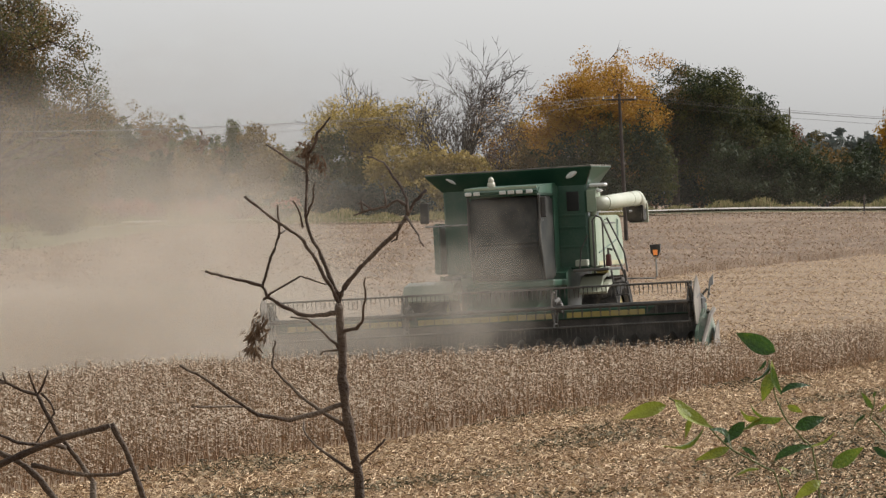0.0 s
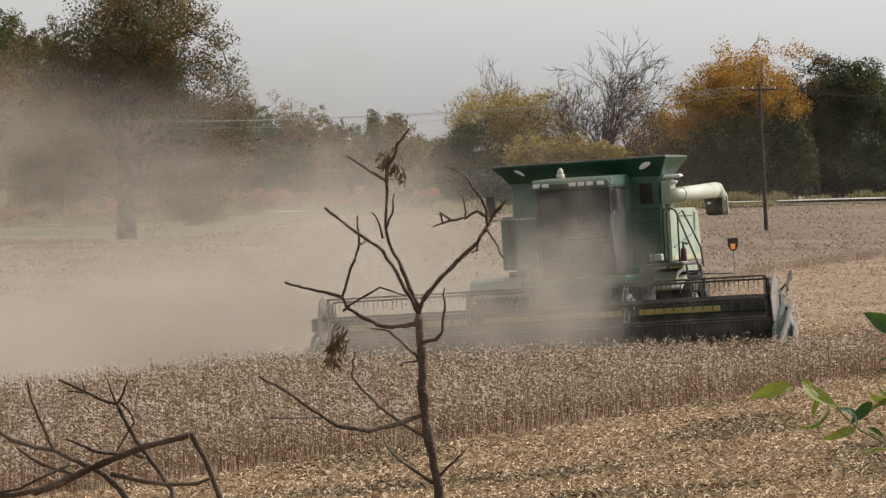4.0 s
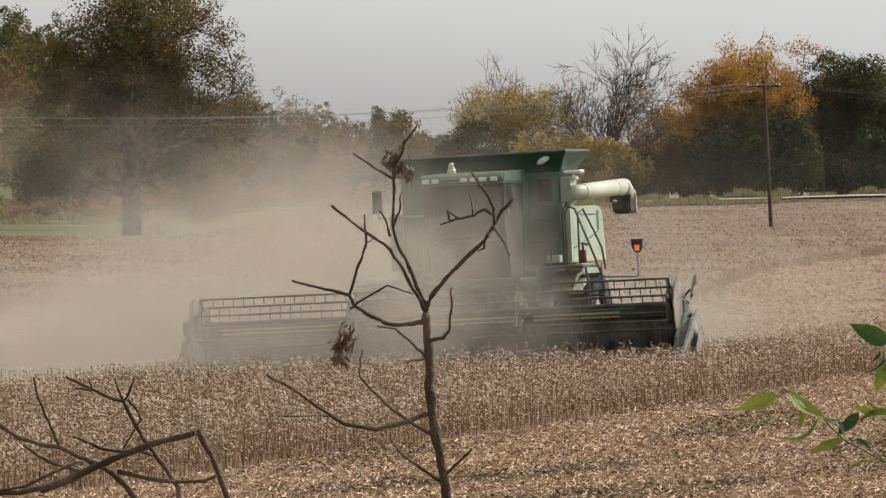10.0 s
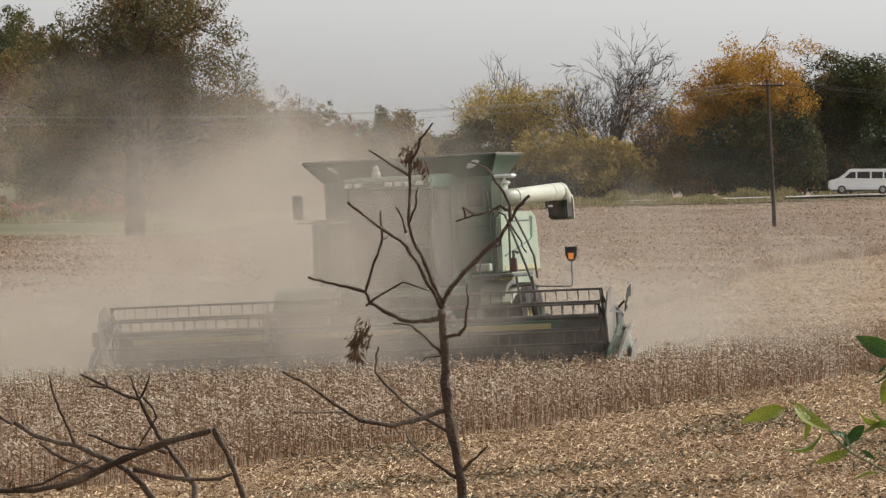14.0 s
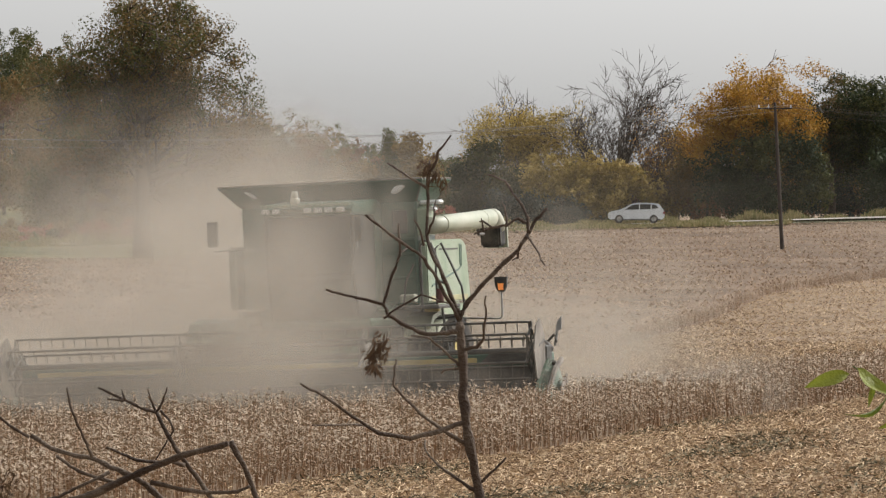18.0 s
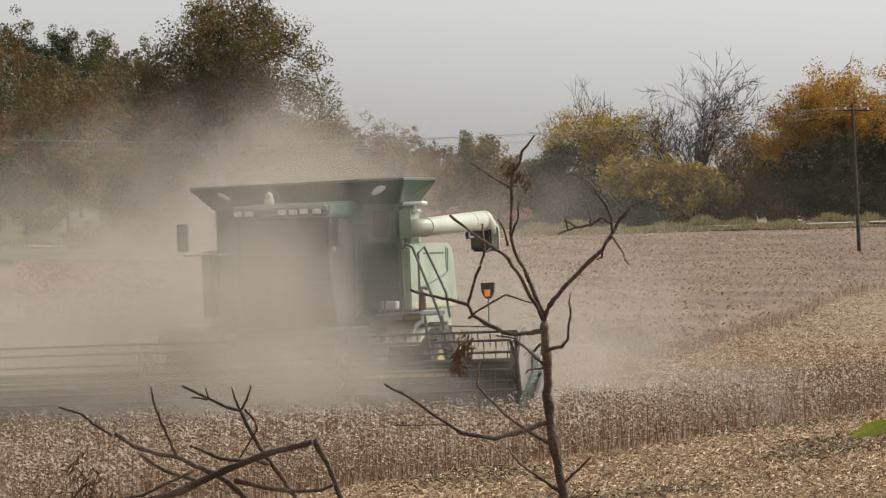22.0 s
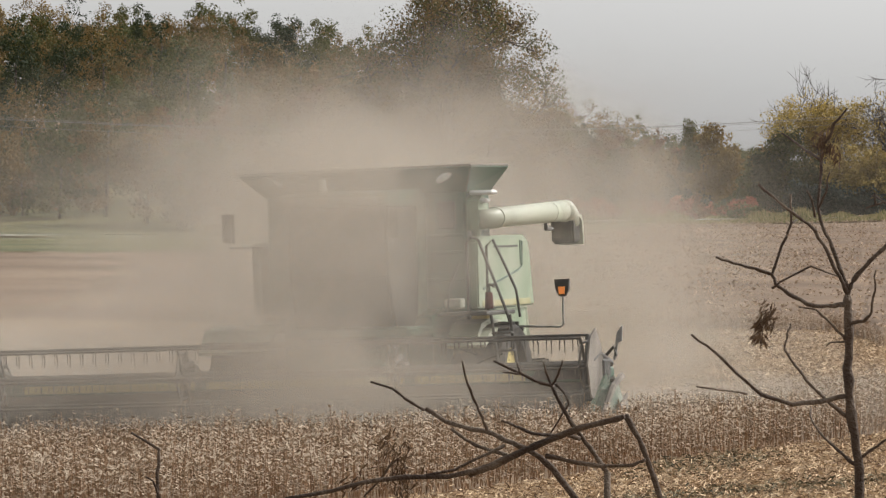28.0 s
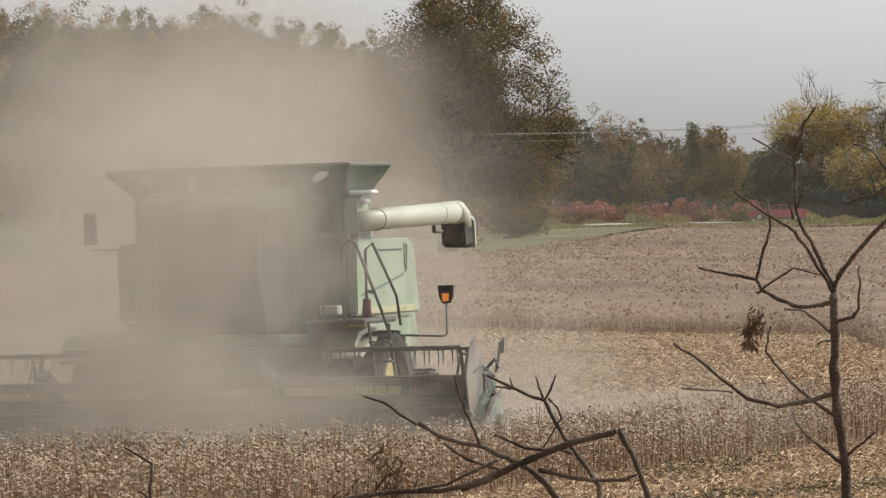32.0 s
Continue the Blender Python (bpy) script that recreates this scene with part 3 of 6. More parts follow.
# cab
bm = bmesh.new()
slab(bm, [(-0.95, 1.75), (-0.98, 3.55), (0.95, 3.55), (0.92, 1.75)], -0.55, -0.05, "y")
part("cab_back", bm, GREEN, combine)
bm = bmesh.new()
slab(bm, [(-0.5, 1.78), (-1.75, 1.78), (-2.1, 2.5), (-2.02, 3.5), (-0.5, 3.5)], -0.92, 0.92)
bmesh.ops.bevel(bm, geom=[e for e in bm.edges], offset=0.05, segments=2, affect="EDGES")
part("cab_glass", bm, CAB_GLASS, combine, "dark curved windscreen and side glass of the cab")
for x in (-0.93, 0.93):
    bm = bmesh.new()
    pipe(bm, [(x, -1.76, 1.75), (x, -2.1, 2.5), (x, -2.03, 3.52)], 0.035)
    part("cab_pillar", bm, BLACK, combine)
bm = bmesh.new()
slab(bm, [(-2.25, 3.52), (-2.28, 3.6), (-2.1, 3.72), (-0.5, 3.76), (-0.1, 3.7), (-0.1, 3.5)], -0.98, 0.98)
bmesh.ops.bevel(bm, geom=[e for e in bm.edges], offset=0.04, segments=2, affect="EDGES")
roof = part("cab_roof", bm, GREEN, combine, "green cab roof with a row of work lights")
bm = bmesh.new()
box(bm, -0.95, 0.95, -2.3, -2.24, 3.66, 3.715, 0.012)
part("roof_trim", bm, DUST_GLARE_GREEN, roof, "pale roof trim strip")
for x in (-0.85, -0.63, 0.05, 0.27, 0.49, 0.75):
    bm = bmesh.new()
    box(bm, x - 0.085, x + 0.085, -2.31, -2.25, 3.56, 3.64, 0.015)
    part("roof_light", bm, LAMP, roof, "small rectangular work light")
bm = bmesh.new()
bmesh.ops.create_uvsphere(bm, u_segments=14, v_segments=10, radius=0.075)
bmesh.ops.translate(bm, vec=(-0.3, -2.0, 3.86), verts=bm.verts)
pipe(bm, [(-0.3, -2.0, 3.7), (-0.3, -2.0, 3.82)], 0.1, 12)
part("beacon", bm, BEACON, combine, "round yellowish roof beacon", True)
bm = bmesh.new()
box(bm, -1.12, 1.2, -1.95, 0.0, 1.62, 1.76, 0.03)
part("cab_floor", bm, GREEN, combine)
# mirrors
for s, x in ((-1, -2.1), (1, 0.98)):
    bm = bmesh.new()
    box(bm, x - 0.12, x + 0.12, -2.0, -1.95, 3.05, 3.48, 0.02)
    part("mirror", bm, BLACK, combine, "black wing mirror")
    bm = bmesh.new()
    pipe(bm, [(s * 0.95, -1.95, 2.98), (x, -1.97, 2.98), (x, -1.97, 3.1)], 0.018)
    part("mirror_arm", bm, STEEL, combine)
for o in set(combine.children) - DONE:      # the cab sits high, a little to the ladder's side
    o.location, o.scale = (0.16, 0, 0.16), (0.8, 1, 1)
# side shields: dusty, with sun glare painted into the sunlit side's colour only
for s, mat in ((1, DUST_GLARE_GREEN), (-1, GREEN)):
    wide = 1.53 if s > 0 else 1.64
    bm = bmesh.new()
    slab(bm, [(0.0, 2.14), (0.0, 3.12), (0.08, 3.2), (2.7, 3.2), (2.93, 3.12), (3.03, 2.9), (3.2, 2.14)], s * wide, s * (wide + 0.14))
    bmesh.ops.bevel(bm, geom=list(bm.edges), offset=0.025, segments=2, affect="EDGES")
    shield = part("side_shield", bm, mat, combine, "dusty green side shield with sun glare painted pale" if s > 0 else "")
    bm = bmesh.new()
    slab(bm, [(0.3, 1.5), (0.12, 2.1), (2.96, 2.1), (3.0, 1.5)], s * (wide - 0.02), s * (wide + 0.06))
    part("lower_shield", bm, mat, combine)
    if s > 0:
        out = wide + 0.142
        bm = bmesh.new()                  # raised swage that sweeps up to the rear
        pipe(bm, [(out, 0.25, 2.42), (out, 0.9, 2.5), (out, 1.7, 2.6), (out, 2.3, 2.68), (out, 2.5, 2.74), (out, 2.55, 3.1)], 0.018, 6)
        part("swage", bm, GREEN, shield, "darker pressed swage line")
        bm = bmesh.new()
        box(bm, out - 0.02, out + 0.006, 0.9, 2.3, 3.02, 3.05, 0.003)
        part("vent_slot", bm, BLACK, shield)
        bm = bmesh.new()
        box(bm, out - 0.02, out + 0.008, 2.42, 2.52, 2.76, 3.12, 0.003)
        part("grip_recess", bm, GREEN, shield)
        bm = bmesh.new()
        box(bm, out - 0.01, out + 0.008, 0.2, 2.94, 2.16, 2.25, 0.004)
        part("shield_stripe", bm, FADED, shield, "faded yellow stripe along the shield's foot")
    # the hood's sunlit side takes the same painted glare, the other plain green
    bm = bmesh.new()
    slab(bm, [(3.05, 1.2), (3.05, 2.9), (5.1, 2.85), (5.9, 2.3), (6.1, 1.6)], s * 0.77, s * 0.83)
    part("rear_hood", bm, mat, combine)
bm = bmesh.new()
box(bm, 1.34, 1.6, -0.72, -0.5, 2.16, 2.3, 0.02)
part("toolbox", bm, CREAM_GLARE, combine, "small pale box under the tank's corner")
# unloading auger folded back along the side, with its elbow and dark spout; sun glare is in its pale colour
bm = bmesh.new()
pipe(bm, [(1.73, 0.0, 3.44), (1.66, 1.8, 3.475), (1.5, 5.75, 3.545)], [0.145, 0.15, 0.16], 18)
auger = part("unloading_auger", bm, CREAM_GLARE, combine, "unloading auger tube folded back, sun glare painted pale", True)
for y_, x_ in ((0.95, 1.694), (4.7, 1.542)):
    bm = bmesh.new()
    pipe(bm, [(x_, y_, 3.442 + 0.018 * y_), (x_, y_ + 0.05, 3.443 + 0.018 * y_)], 0.163, 18)
    part("collar", bm, CREAM_GLARE, auger)
bm = bmesh.new()
pipe(bm, [(1.505, 5.65, 3.543), (1.5, 5.9, 3.54), (1.495, 6.06, 3.48), (1.485, 6.12, 3.34)], [0.165, 0.175, 0.18, 0.18], 16)
part("elbow", bm, CREAM_GLARE, auger, "rounded auger elbow", True)
bm = bmesh.new()
slab(bm, [(5.86, 3.42), (6.3, 3.46), (6.34, 3.05), (5.9, 3.03)], 1.27, 1.63)
bmesh.ops.bevel(bm, geom=list(bm.edges), offset=0.035, segments=2, affect="EDGES")
part("spout", bm, RUBBER, auger, "dark rubber unloading spout")
bm = bmesh.new()
slab(bm, [(5.95, 3.5), (6.3, 3.48), (6.38, 3.38), (6.4, 3.02), (6.35, 3.02), (6.32, 3.36), (6.26, 3.42)], 1.28, 1.66)
part("spout_hood", bm, CREAM_GLARE, auger, "pale hood over the spout")
bm = bmesh.new()
pipe(bm, [(1.55, 4.5, 3.36), (1.55, 4.5, 3.27), (1.55, 4.9, 3.27)], 0.03, 6)
part("rest_hook", bm, BLACK, auger)
bm = bmesh.new()
slab(bm, [(-0.05, 3.28), (-0.05, 3.72), (0.2, 3.8), (0.5, 3.72), (0.5, 3.28)], 1.53, 1.72)
pipe(bm, [(1.62, 0.15, 3.2), (1.62, 0.15, 3.86)], 0.07, 10)
part("auger_base", bm, DUST_GLARE_GREEN, combine, "pale auger turret at the tank's corner")
bm = bmesh.new()
box(bm, 1.55, 1.92, 0.05, 0.35, 3.8, 3.87, 0.03)
box(bm, 1.6, 1.82, 0.08, 0.3, 3.68, 3.75, 0.03)
part("turret_cap", bm, WHITE, combine)
DONE = set(combine.children)
# platform, fender, ladder and rails
bm = bmesh.new()
box(bm, 1.2, 1.95, -1.5, 0.1, 2.05, 2.11, 0.015)
part("platform", bm, BLACK, combine)
for s in (-1, 1):
    bm = bmesh.new()
    for out, z in ((0.0, 0.0), (0.12, -0.14)):
        q = [(0.5, 1.84 + z), (0.2, 1.96 + z), (-0.4, 2.0 + z), (-0.9, 1.93 + z), (-1.12 - out, 1.76 + z), (-1.06 - out, 1.72 + z), (-0.8, 1.86 + z), (-0.4, 1.93 + z), (0.2, 1.88 + z)]
        slab(bm, q, 1.25 if s > 0 else -2.5, (1.7 if s > 0 else -1.45) + out)
    part("fender", bm, CREAM_GLARE, combine, "pale rounded fender over the front wheel")
bm = bmesh.new()
pipe(bm, [(1.62, -1.3, 2.0), (1.62, -1.3, 3.1), (1.7, -1.3, 3.19), (1.8, -1.3, 3.14), (2.15, -1.3, 2.2), (2.25, -1.3, 1.9), (2.34, -1.3, 1.2)], 0.022)
pipe(bm, [(1.62, -0.2, 2.0), (1.62, -0.2, 3.05), (1.72, -0.2, 3.14), (1.9, -0.2, 2.75), (2.05, -0.2, 2.4), (2.1, -0.2, 2.0)], 0.02)
pipe(bm, [(1.5, -1.3, 2.8), (1.35, -1.3, 2.5), (1.3, -1.3, 2.1)], 0.015)
part("handrail", bm, BLACK, combine, "bent black handrails beside the cab")
lad = bmesh.new()
for x in (2.02, 2.3):
    pipe(lad, [(x - 0.05, -1.35, 2.05), (x + 0.12, -1.4, 0.7)], 0.022)
part("ladder_rail", lad, BLACK, combine)
for k in range(5):
    bm = bmesh.new()
    x = 2.0 + 0.03 * k
    box(bm, x, x + 0.3, -1.5, -1.34, 1.78 - 0.26 * k, 1.81 - 0.26 * k, 0.008)
    part("step", bm, BLACK, combine)
bm = bmesh.new()
bmesh.ops.create_cone(bm, cap_ends=True, segments=14, radius1=0.065, radius2=0.055, depth=0.24)
bmesh.ops.translate(bm, vec=(1.88, -1.1, 2.26), verts=bm.verts)
ext_ = part("fire_extinguisher", bm, DARKRED, combine, "dark red fire extinguisher on the platform")
bm = bmesh.new()
pipe(bm, [(1.88, -1.1, 2.36), (1.88, -1.1, 2.5), (1.97, -1.12, 2.47)], 0.03)
part("valve", bm, BLACK, ext_)
bm = bmesh.new()
box(bm, 1.62, 1.86, -1.18, -1.02, 2.0, 2.07, 0.015)
part("bracket", bm, YELLOW, combine)
# swing-out warning lamp
bm = bmesh.new()
pipe(bm, [(1.9, 0.3, 1.86), (2.58, 0.3, 1.83), (2.62, 0.3, 1.88), (2.62, 0.3, 2.28)], 0.016)
arm_ = part("lamp_arm", bm, STEEL, combine)
bm = bmesh.new()
slab(bm, [(2.51, 2.53), (2.73, 2.53), (2.72, 2.38), (2.67, 2.28), (2.57, 2.28), (2.52, 2.38)], 0.26, 0.34, "y")
part("lamp_housing", bm, BLACK, arm_, "black shield of the warning lamp")
bm = bmesh.new()
slab(bm, [(2.57, 2.42), (2.67, 2.42), (2.66, 2.31), (2.58, 2.31)], 0.24, 0.262, "y")
part("warning_lens", bm, AMBER, arm_, "lit amber warning lens")
for o in set(combine.children) - DONE:
    o.location.x += 0.24
# feeder house
bm = bmesh.new()
slab(bm, [(0.0, 1.0), (0.0, 1.75), (-0.6, 1.75), (-3.35, 1.05), (-3.35, 0.35), (-0.6, 0.75)], -0.75, 0.75)
part("feeder_house", bm, GREEN, combine)

# header
HB, HK = -3.4, -4.6                        # back sheet and knife
bm = bmesh.new()
slab(bm, [(HB, 0.25), (HB, 1.2), (HB - 0.05, 1.2), (HB - 0.06, 0.35), (HK, 0.1), (HK, 0.04), (HB, 0.1)], -HALF, HALF)
header = part("header", bm, BLACK, combine, "wide dark header trough")
SET_OVER = 0.0
header.location.x = SET_OVER
bm = bmesh.new()
box(bm, -HALF, HALF, HB - 0.1, HB + 0.1, 1.1, 1.3, 0.02)
part("back_beam", bm, GREEN, header)
for x0, x1 in ((-4.2, -1.64), (-1.46, 1.46), (1.64, 3.25)):
    bm = bmesh.new()
    box(bm, x0, x1, HB - 0.112, HB - 0.09, 1.13, 1.24, 0.006)
    part("yellow_stripe", bm, YELLOW, header, "yellow stripe on the header beam")
bm = bmesh.new()
slab(bm, [(3.3, 1.14), (3.5, 1.33), (HALF - 0.1, 1.38), (HALF - 0.1, 1.14)], HB - 0.125, HB - 0.095, "y")
part("beam_guard", bm, BLACK, header)
bm = bmesh.new()
pipe(bm, [(-HALF + 0.1, HB - 0.5, 0.45), (HALF - 0.1, HB - 0.5, 0.45)], 0.12, 12)
for s in (-1, 1):                           # auger flighting
    prev = None
    for k in range(150):
        a_, x = k * 0.42, s * (HALF - 0.15 - k * 0.026)
        ring = [bm.verts.new((x, HB - 0.5 + q * math.cos(a_), 0.45 + q * math.sin(a_))) for q in (0.11, 0.3)]
        if prev:
            bm.faces.new((prev[0], prev[1], ring[1], ring[0]))
        prev = ring
part("feed_auger", bm, BLACK, header)
for k in range(56):                         # knife guards
    bm = bmesh.new()
    x = -HALF + 0.15 + k * (2 * HALF - 0.3) / 55
    slab(bm, [(x - 0.03, HK + 0.02), (x + 0.03, HK + 0.02), (x + 0.006, HK - 0.12), (x - 0.006, HK - 0.12)], 0.05, 0.09, "z")
    part("knife_guard", bm, STEEL, header)
for s in (-1, 1):                           # end sheets and crop dividers
    bm = bmesh.new()
    slab(bm, [(HB + 0.05, 0.1), (HB + 0.05, 1.15), (HB - 0.5, 1.2), (HK - 0.1, 0.75), (HK - 0.5, 0.2), (HK - 0.4, 0.05)], s * HALF - 0.03, s * HALF + 0.03)
    part("end_sheet", bm, WORN_GREEN, header)
    bm = bmesh.new()
    cs = [(HB - 0.3, 1.16, 0.26), (HK + 0.35, 1.02, 0.28), (HK - 0.2, 0.58, 0.18), (HK - 0.75, 0.16, 0.03)]
    vs = [[bm.verts.new((s * (HALF + 0.04 + q), y, z)) for q, z in ((0, 0.08), (0, top), (w * 0.4, top - 0.04), (w, 0.45 * top), (w, 0.08))] for y, top, w in cs]
    for i in range(3):
        for j in range(5):
            bm.faces.new((vs[i][j], vs[i][(j + 1) % 5], vs[i + 1][(j + 1) % 5], vs[i + 1][j]))
    bm.faces.new(vs[0]), bm.faces.new(vs[3])
    part("crop_divider", bm, WORN_GREEN, header, "worn dull green pointed crop divider")
    bm = bmesh.new()
    pipe(bm, [(s * (HALF + 0.1 + 0.4 * w), y, top + 0.01) for y, top, w in cs], [0.05, 0.05, 0.04, 0.02], 6)
    part("divider_edge", bm, DUSTY, header, "pale worn edge of the crop divider")
    bm = bmesh.new()
    slab(bm, [(HB - 0.5, 0.25), (HB - 0.5, 0.95), (HK + 0.3, 0.8), (HK - 0.2, 0.3)], s * (HALF + 0.325) - 0.008, s * (HALF + 0.325) + 0.008)
    part("divider_panel", bm, DUSTY, header, "pale side panel of the crop divider")
    bm = bmesh.new()
    pipe(bm, [(s * (HALF - 0.06), HB + 0.1, 1.35), (s * (HALF - 0.06), HB - 0.6, 1.5), (s * (HALF - 0.06), HB - 1.0, 1.42)], 0.06, 8)
    part("reel_arm", bm, BLACK, header)
    bm = bmesh.new()
    box(bm, s * HALF - 0.32, s * HALF + 0.02, HB - 0.55, HB - 0.15, 1.15, 1.42, 0.03)
    pipe(bm, [(s * HALF + 0.1, HB - 0.3, 0.5), (s * HALF - 0.02, HB - 0.4, 1.3)], 0.04)
    pipe(bm, [(s * HALF + 0.02, HB - 0.1, 0.6), (s * HALF + 0.12, HB - 0.5, 1.15)], 0.035)
    pipe(bm, [(s * HALF - 0.1, HB - 0.2, 1.4), (s * HALF + 0.08, HB - 0.2, 1.58), (s * HALF + 0.12, HB - 0.2, 1.45)], 0.025)
    part("reel_drive", bm, BLACK, header, "black hydraulic reel drive")
    if s > 0:
        bm = bmesh.new()
        slab(bm, [(s * HALF + 0.1, 1.62), (s * HALF + 0.13, 1.78), (s * HALF + 0.21, 1.88), (s * HALF + 0.2, 1.66)], HB - 0.2, HB - 0.17, "y")
        pipe(bm, [(s * HALF + 0.08, HB - 0.18, 1.4), (s * HALF + 0.13, HB - 0.18, 1.65)], 0.02)
        part("marker_flag", bm, STEEL, header)
for x in (-1.55, 1.55):
    bm = bmesh.new()
    pipe(bm, [(x, HB, 1.3), (x, HB - 0.5, 1.52), (x, HB - 0.95, 1.45)], 0.05, 8)
    box(bm, x - 0.09, x + 0.09, HB - 0.6, HB - 0.4, 1.25, 1.45, 0.02)
    part("reel_support", bm, BLACK, header)
# the reel turns about its own shaft
REEL_Y, REEL_Z, REEL_R = HB - 0.9, 1.35, 0.46
reel = thing("reel", "turning pickup reel with long tine bars", "")
reel.parent = combine
reel.location = (SET_OVER, REEL_Y, REEL_Z)
bm = bmesh.new()
pipe(bm, [(-HALF + 0.15, 0, 0), (HALF - 0.15, 0, 0)], 0.045, 10)
part("shaft", bm, BLACK, reel)
tine_bars = []
for k in range(6):
    a_ = 2 * math.pi * k / 6
    cy_, cz_ = REEL_R * math.cos(a_), REEL_R * math.sin(a_)
    bm = bmesh.new()
    pipe(bm, [(-HALF + 0.15, 0, 0), (HALF - 0.15, 0, 0)], 0.021, 8)
    for j in range(46):                      # the comb hangs down whatever the reel's turn
        x = -HALF + 0.2 + j * (2 * HALF - 0.4) / 45
        pipe(bm, [(x, 0, 0), (x, 0.03, -0.1), (x, 0.02, -0.21)], [0.012, 0.01, 0.007], 4)
    bar = part("tine_bar", bm, BLACK, reel, "tine bar with a comb of hanging steel tines")
    bar.location = (0, cy_, cz_)
    tine_bars.append(bar)
for x in (-HALF + 0.16, -1.55, 1.55, HALF - 0.16):
    for k in range(6):
        a_ = 2 * math.pi * k / 6
        bm = bmesh.new()
        pipe(bm, [(x, 0, 0), (x, REEL_R * math.cos(a_), REEL_R * math.sin(a_))], 0.025, 6)
        part("spoke", bm, BLACK, reel)
        bm = bmesh.new()
        b_ = a_ + math.pi / 3
        pipe(bm, [(x, REEL_R * 0.8 * math.cos(a_), REEL_R * 0.8 * math.sin(a_)), (x, REEL_R * 0.8 * math.cos(b_), REEL_R * 0.8 * math.sin(b_))], 0.018, 6)
        part("brace", bm, BLACK, reel)
for s in (-1, 1):
    bm = bmesh.new()
    slab(bm, [(HB - 0.4, 1.15), (HB - 0.55, 1.6), (HB - 0.85, 1.86), (HB - 1.15, 1.75), (HB - 1.35, 1.35), (HB - 1.2, 0.9), (HB - 0.7, 0.8)], s * (HALF - 0.02) - 0.012, s * (HALF - 0.02) + 0.012)
    part("reel_shield", bm, DUSTY, header, "worn grey reel end shield")


# ---- trees ----
def grow(heap, rnd, p, d, length, radius, depth, tips, bend=0.25, split=3, upward=0.12, mat=0, thin=0.016, apart=(0.45, 0.95)):
    """A limb and its side limbs, as tapered tubes; the ends go into tips."""
    radius = max(radius, thin)
    pts, rad, k = [Vector(p)], [radius], 4 if depth > 1 else 3
    for i in range(k):
        d = (d + Vector((rnd.gauss(0, bend), rnd.gauss(0, bend), rnd.gauss(0, bend * 0.6) + upward))).normalized()
        pts.append(pts[-1] + d * (length / k))
        rad.append(radius * (1 - 0.62 * (i + 1) / k))
    heap.add(*ring_tube(pts, rad, 6 if radius > 0.12 else 4 if radius > 0.04 else 3), mat)
    tips.append((pts[-1].copy(), depth))
    if depth <= 0:
        return
    for _ in range(split + (1 if rnd.random() < 0.4 else 0)):
        i = rnd.randint(1, k)
        o = d.orthogonal().normalized()
        o.rotate(Matrix.Rotation(rnd.uniform(0, 6.28), 3, d))
        e = (d * rnd.uniform(0.5, 1.0) + o * rnd.uniform(*apart)).normalized()
        grow(heap, rnd, pts[i], e, length * rnd.uniform(0.5, 0.75), rad[i] * rnd.uniform(0.5, 0.7), depth - 1, tips, bend, split, upward, mat, thin, apart)


def leaf_quads(r, centres, spread, per, size):
    """Small bent leaf faces in clumps round the centres."""
    n = len(centres) * per
    c = np.repeat(np.asarray(centres, float), per, 0)
    g = r.normal(0, 1, (n, 3))
    g /= np.linalg.norm(g, axis=1)[:, None]
    big = np.repeat(r.uniform(0.7, 1.35, len(centres)), per)[:, None]
    p = c + g * np.asarray(spread) * 1.7 * big * r.uniform(0.3, 1.1, n)[:, None] ** 0.5
    # the leaves lie on the outside of their clump
    up = g + r.normal(0, 0.42, (n, 3))
    a = np.cross(up, r.normal(0, 1, (n, 3)))
    a /= np.linalg.norm(a, axis=1)[:, None]
    b = np.cross(up, a)
    b /= np.linalg.norm(b, axis=1)[:, None]
    s = r.uniform(0.6, 1.4, n)[:, None] * size
    return np.stack([p - a * s, p - b * s * 0.55 + np.cross(a, b) * s * 0.2, p + a * s, p + b * s * 0.55 + np.cross(a, b) * s * 0.2], 1)


def crown_points(r, blobs, n):
    """Clump centres towards the outside of a few overlapping blobs (x, y, z, rx, ry, rz)."""
    w = np.array([b[3] * b[4] * b[5] for b in blobs]) ** 0.7
    pick = r.choice(len(blobs), n, p=w / w.sum())
    d = r.normal(0, 1, (n, 3))
    d /= np.linalg.norm(d, axis=1)[:, None]
    q = r.uniform(0.12, 1, n) ** 0.45
    B = np.array(blobs)[pick]
    lump = 1 + 0.16 * np.sin(d[:, 0] * 5 + pick) * np.sin(d[:, 2] * 6 + 2 * pick)
    return B[:, :3] + d * B[:, 3:] * (q * lump)[:, None]


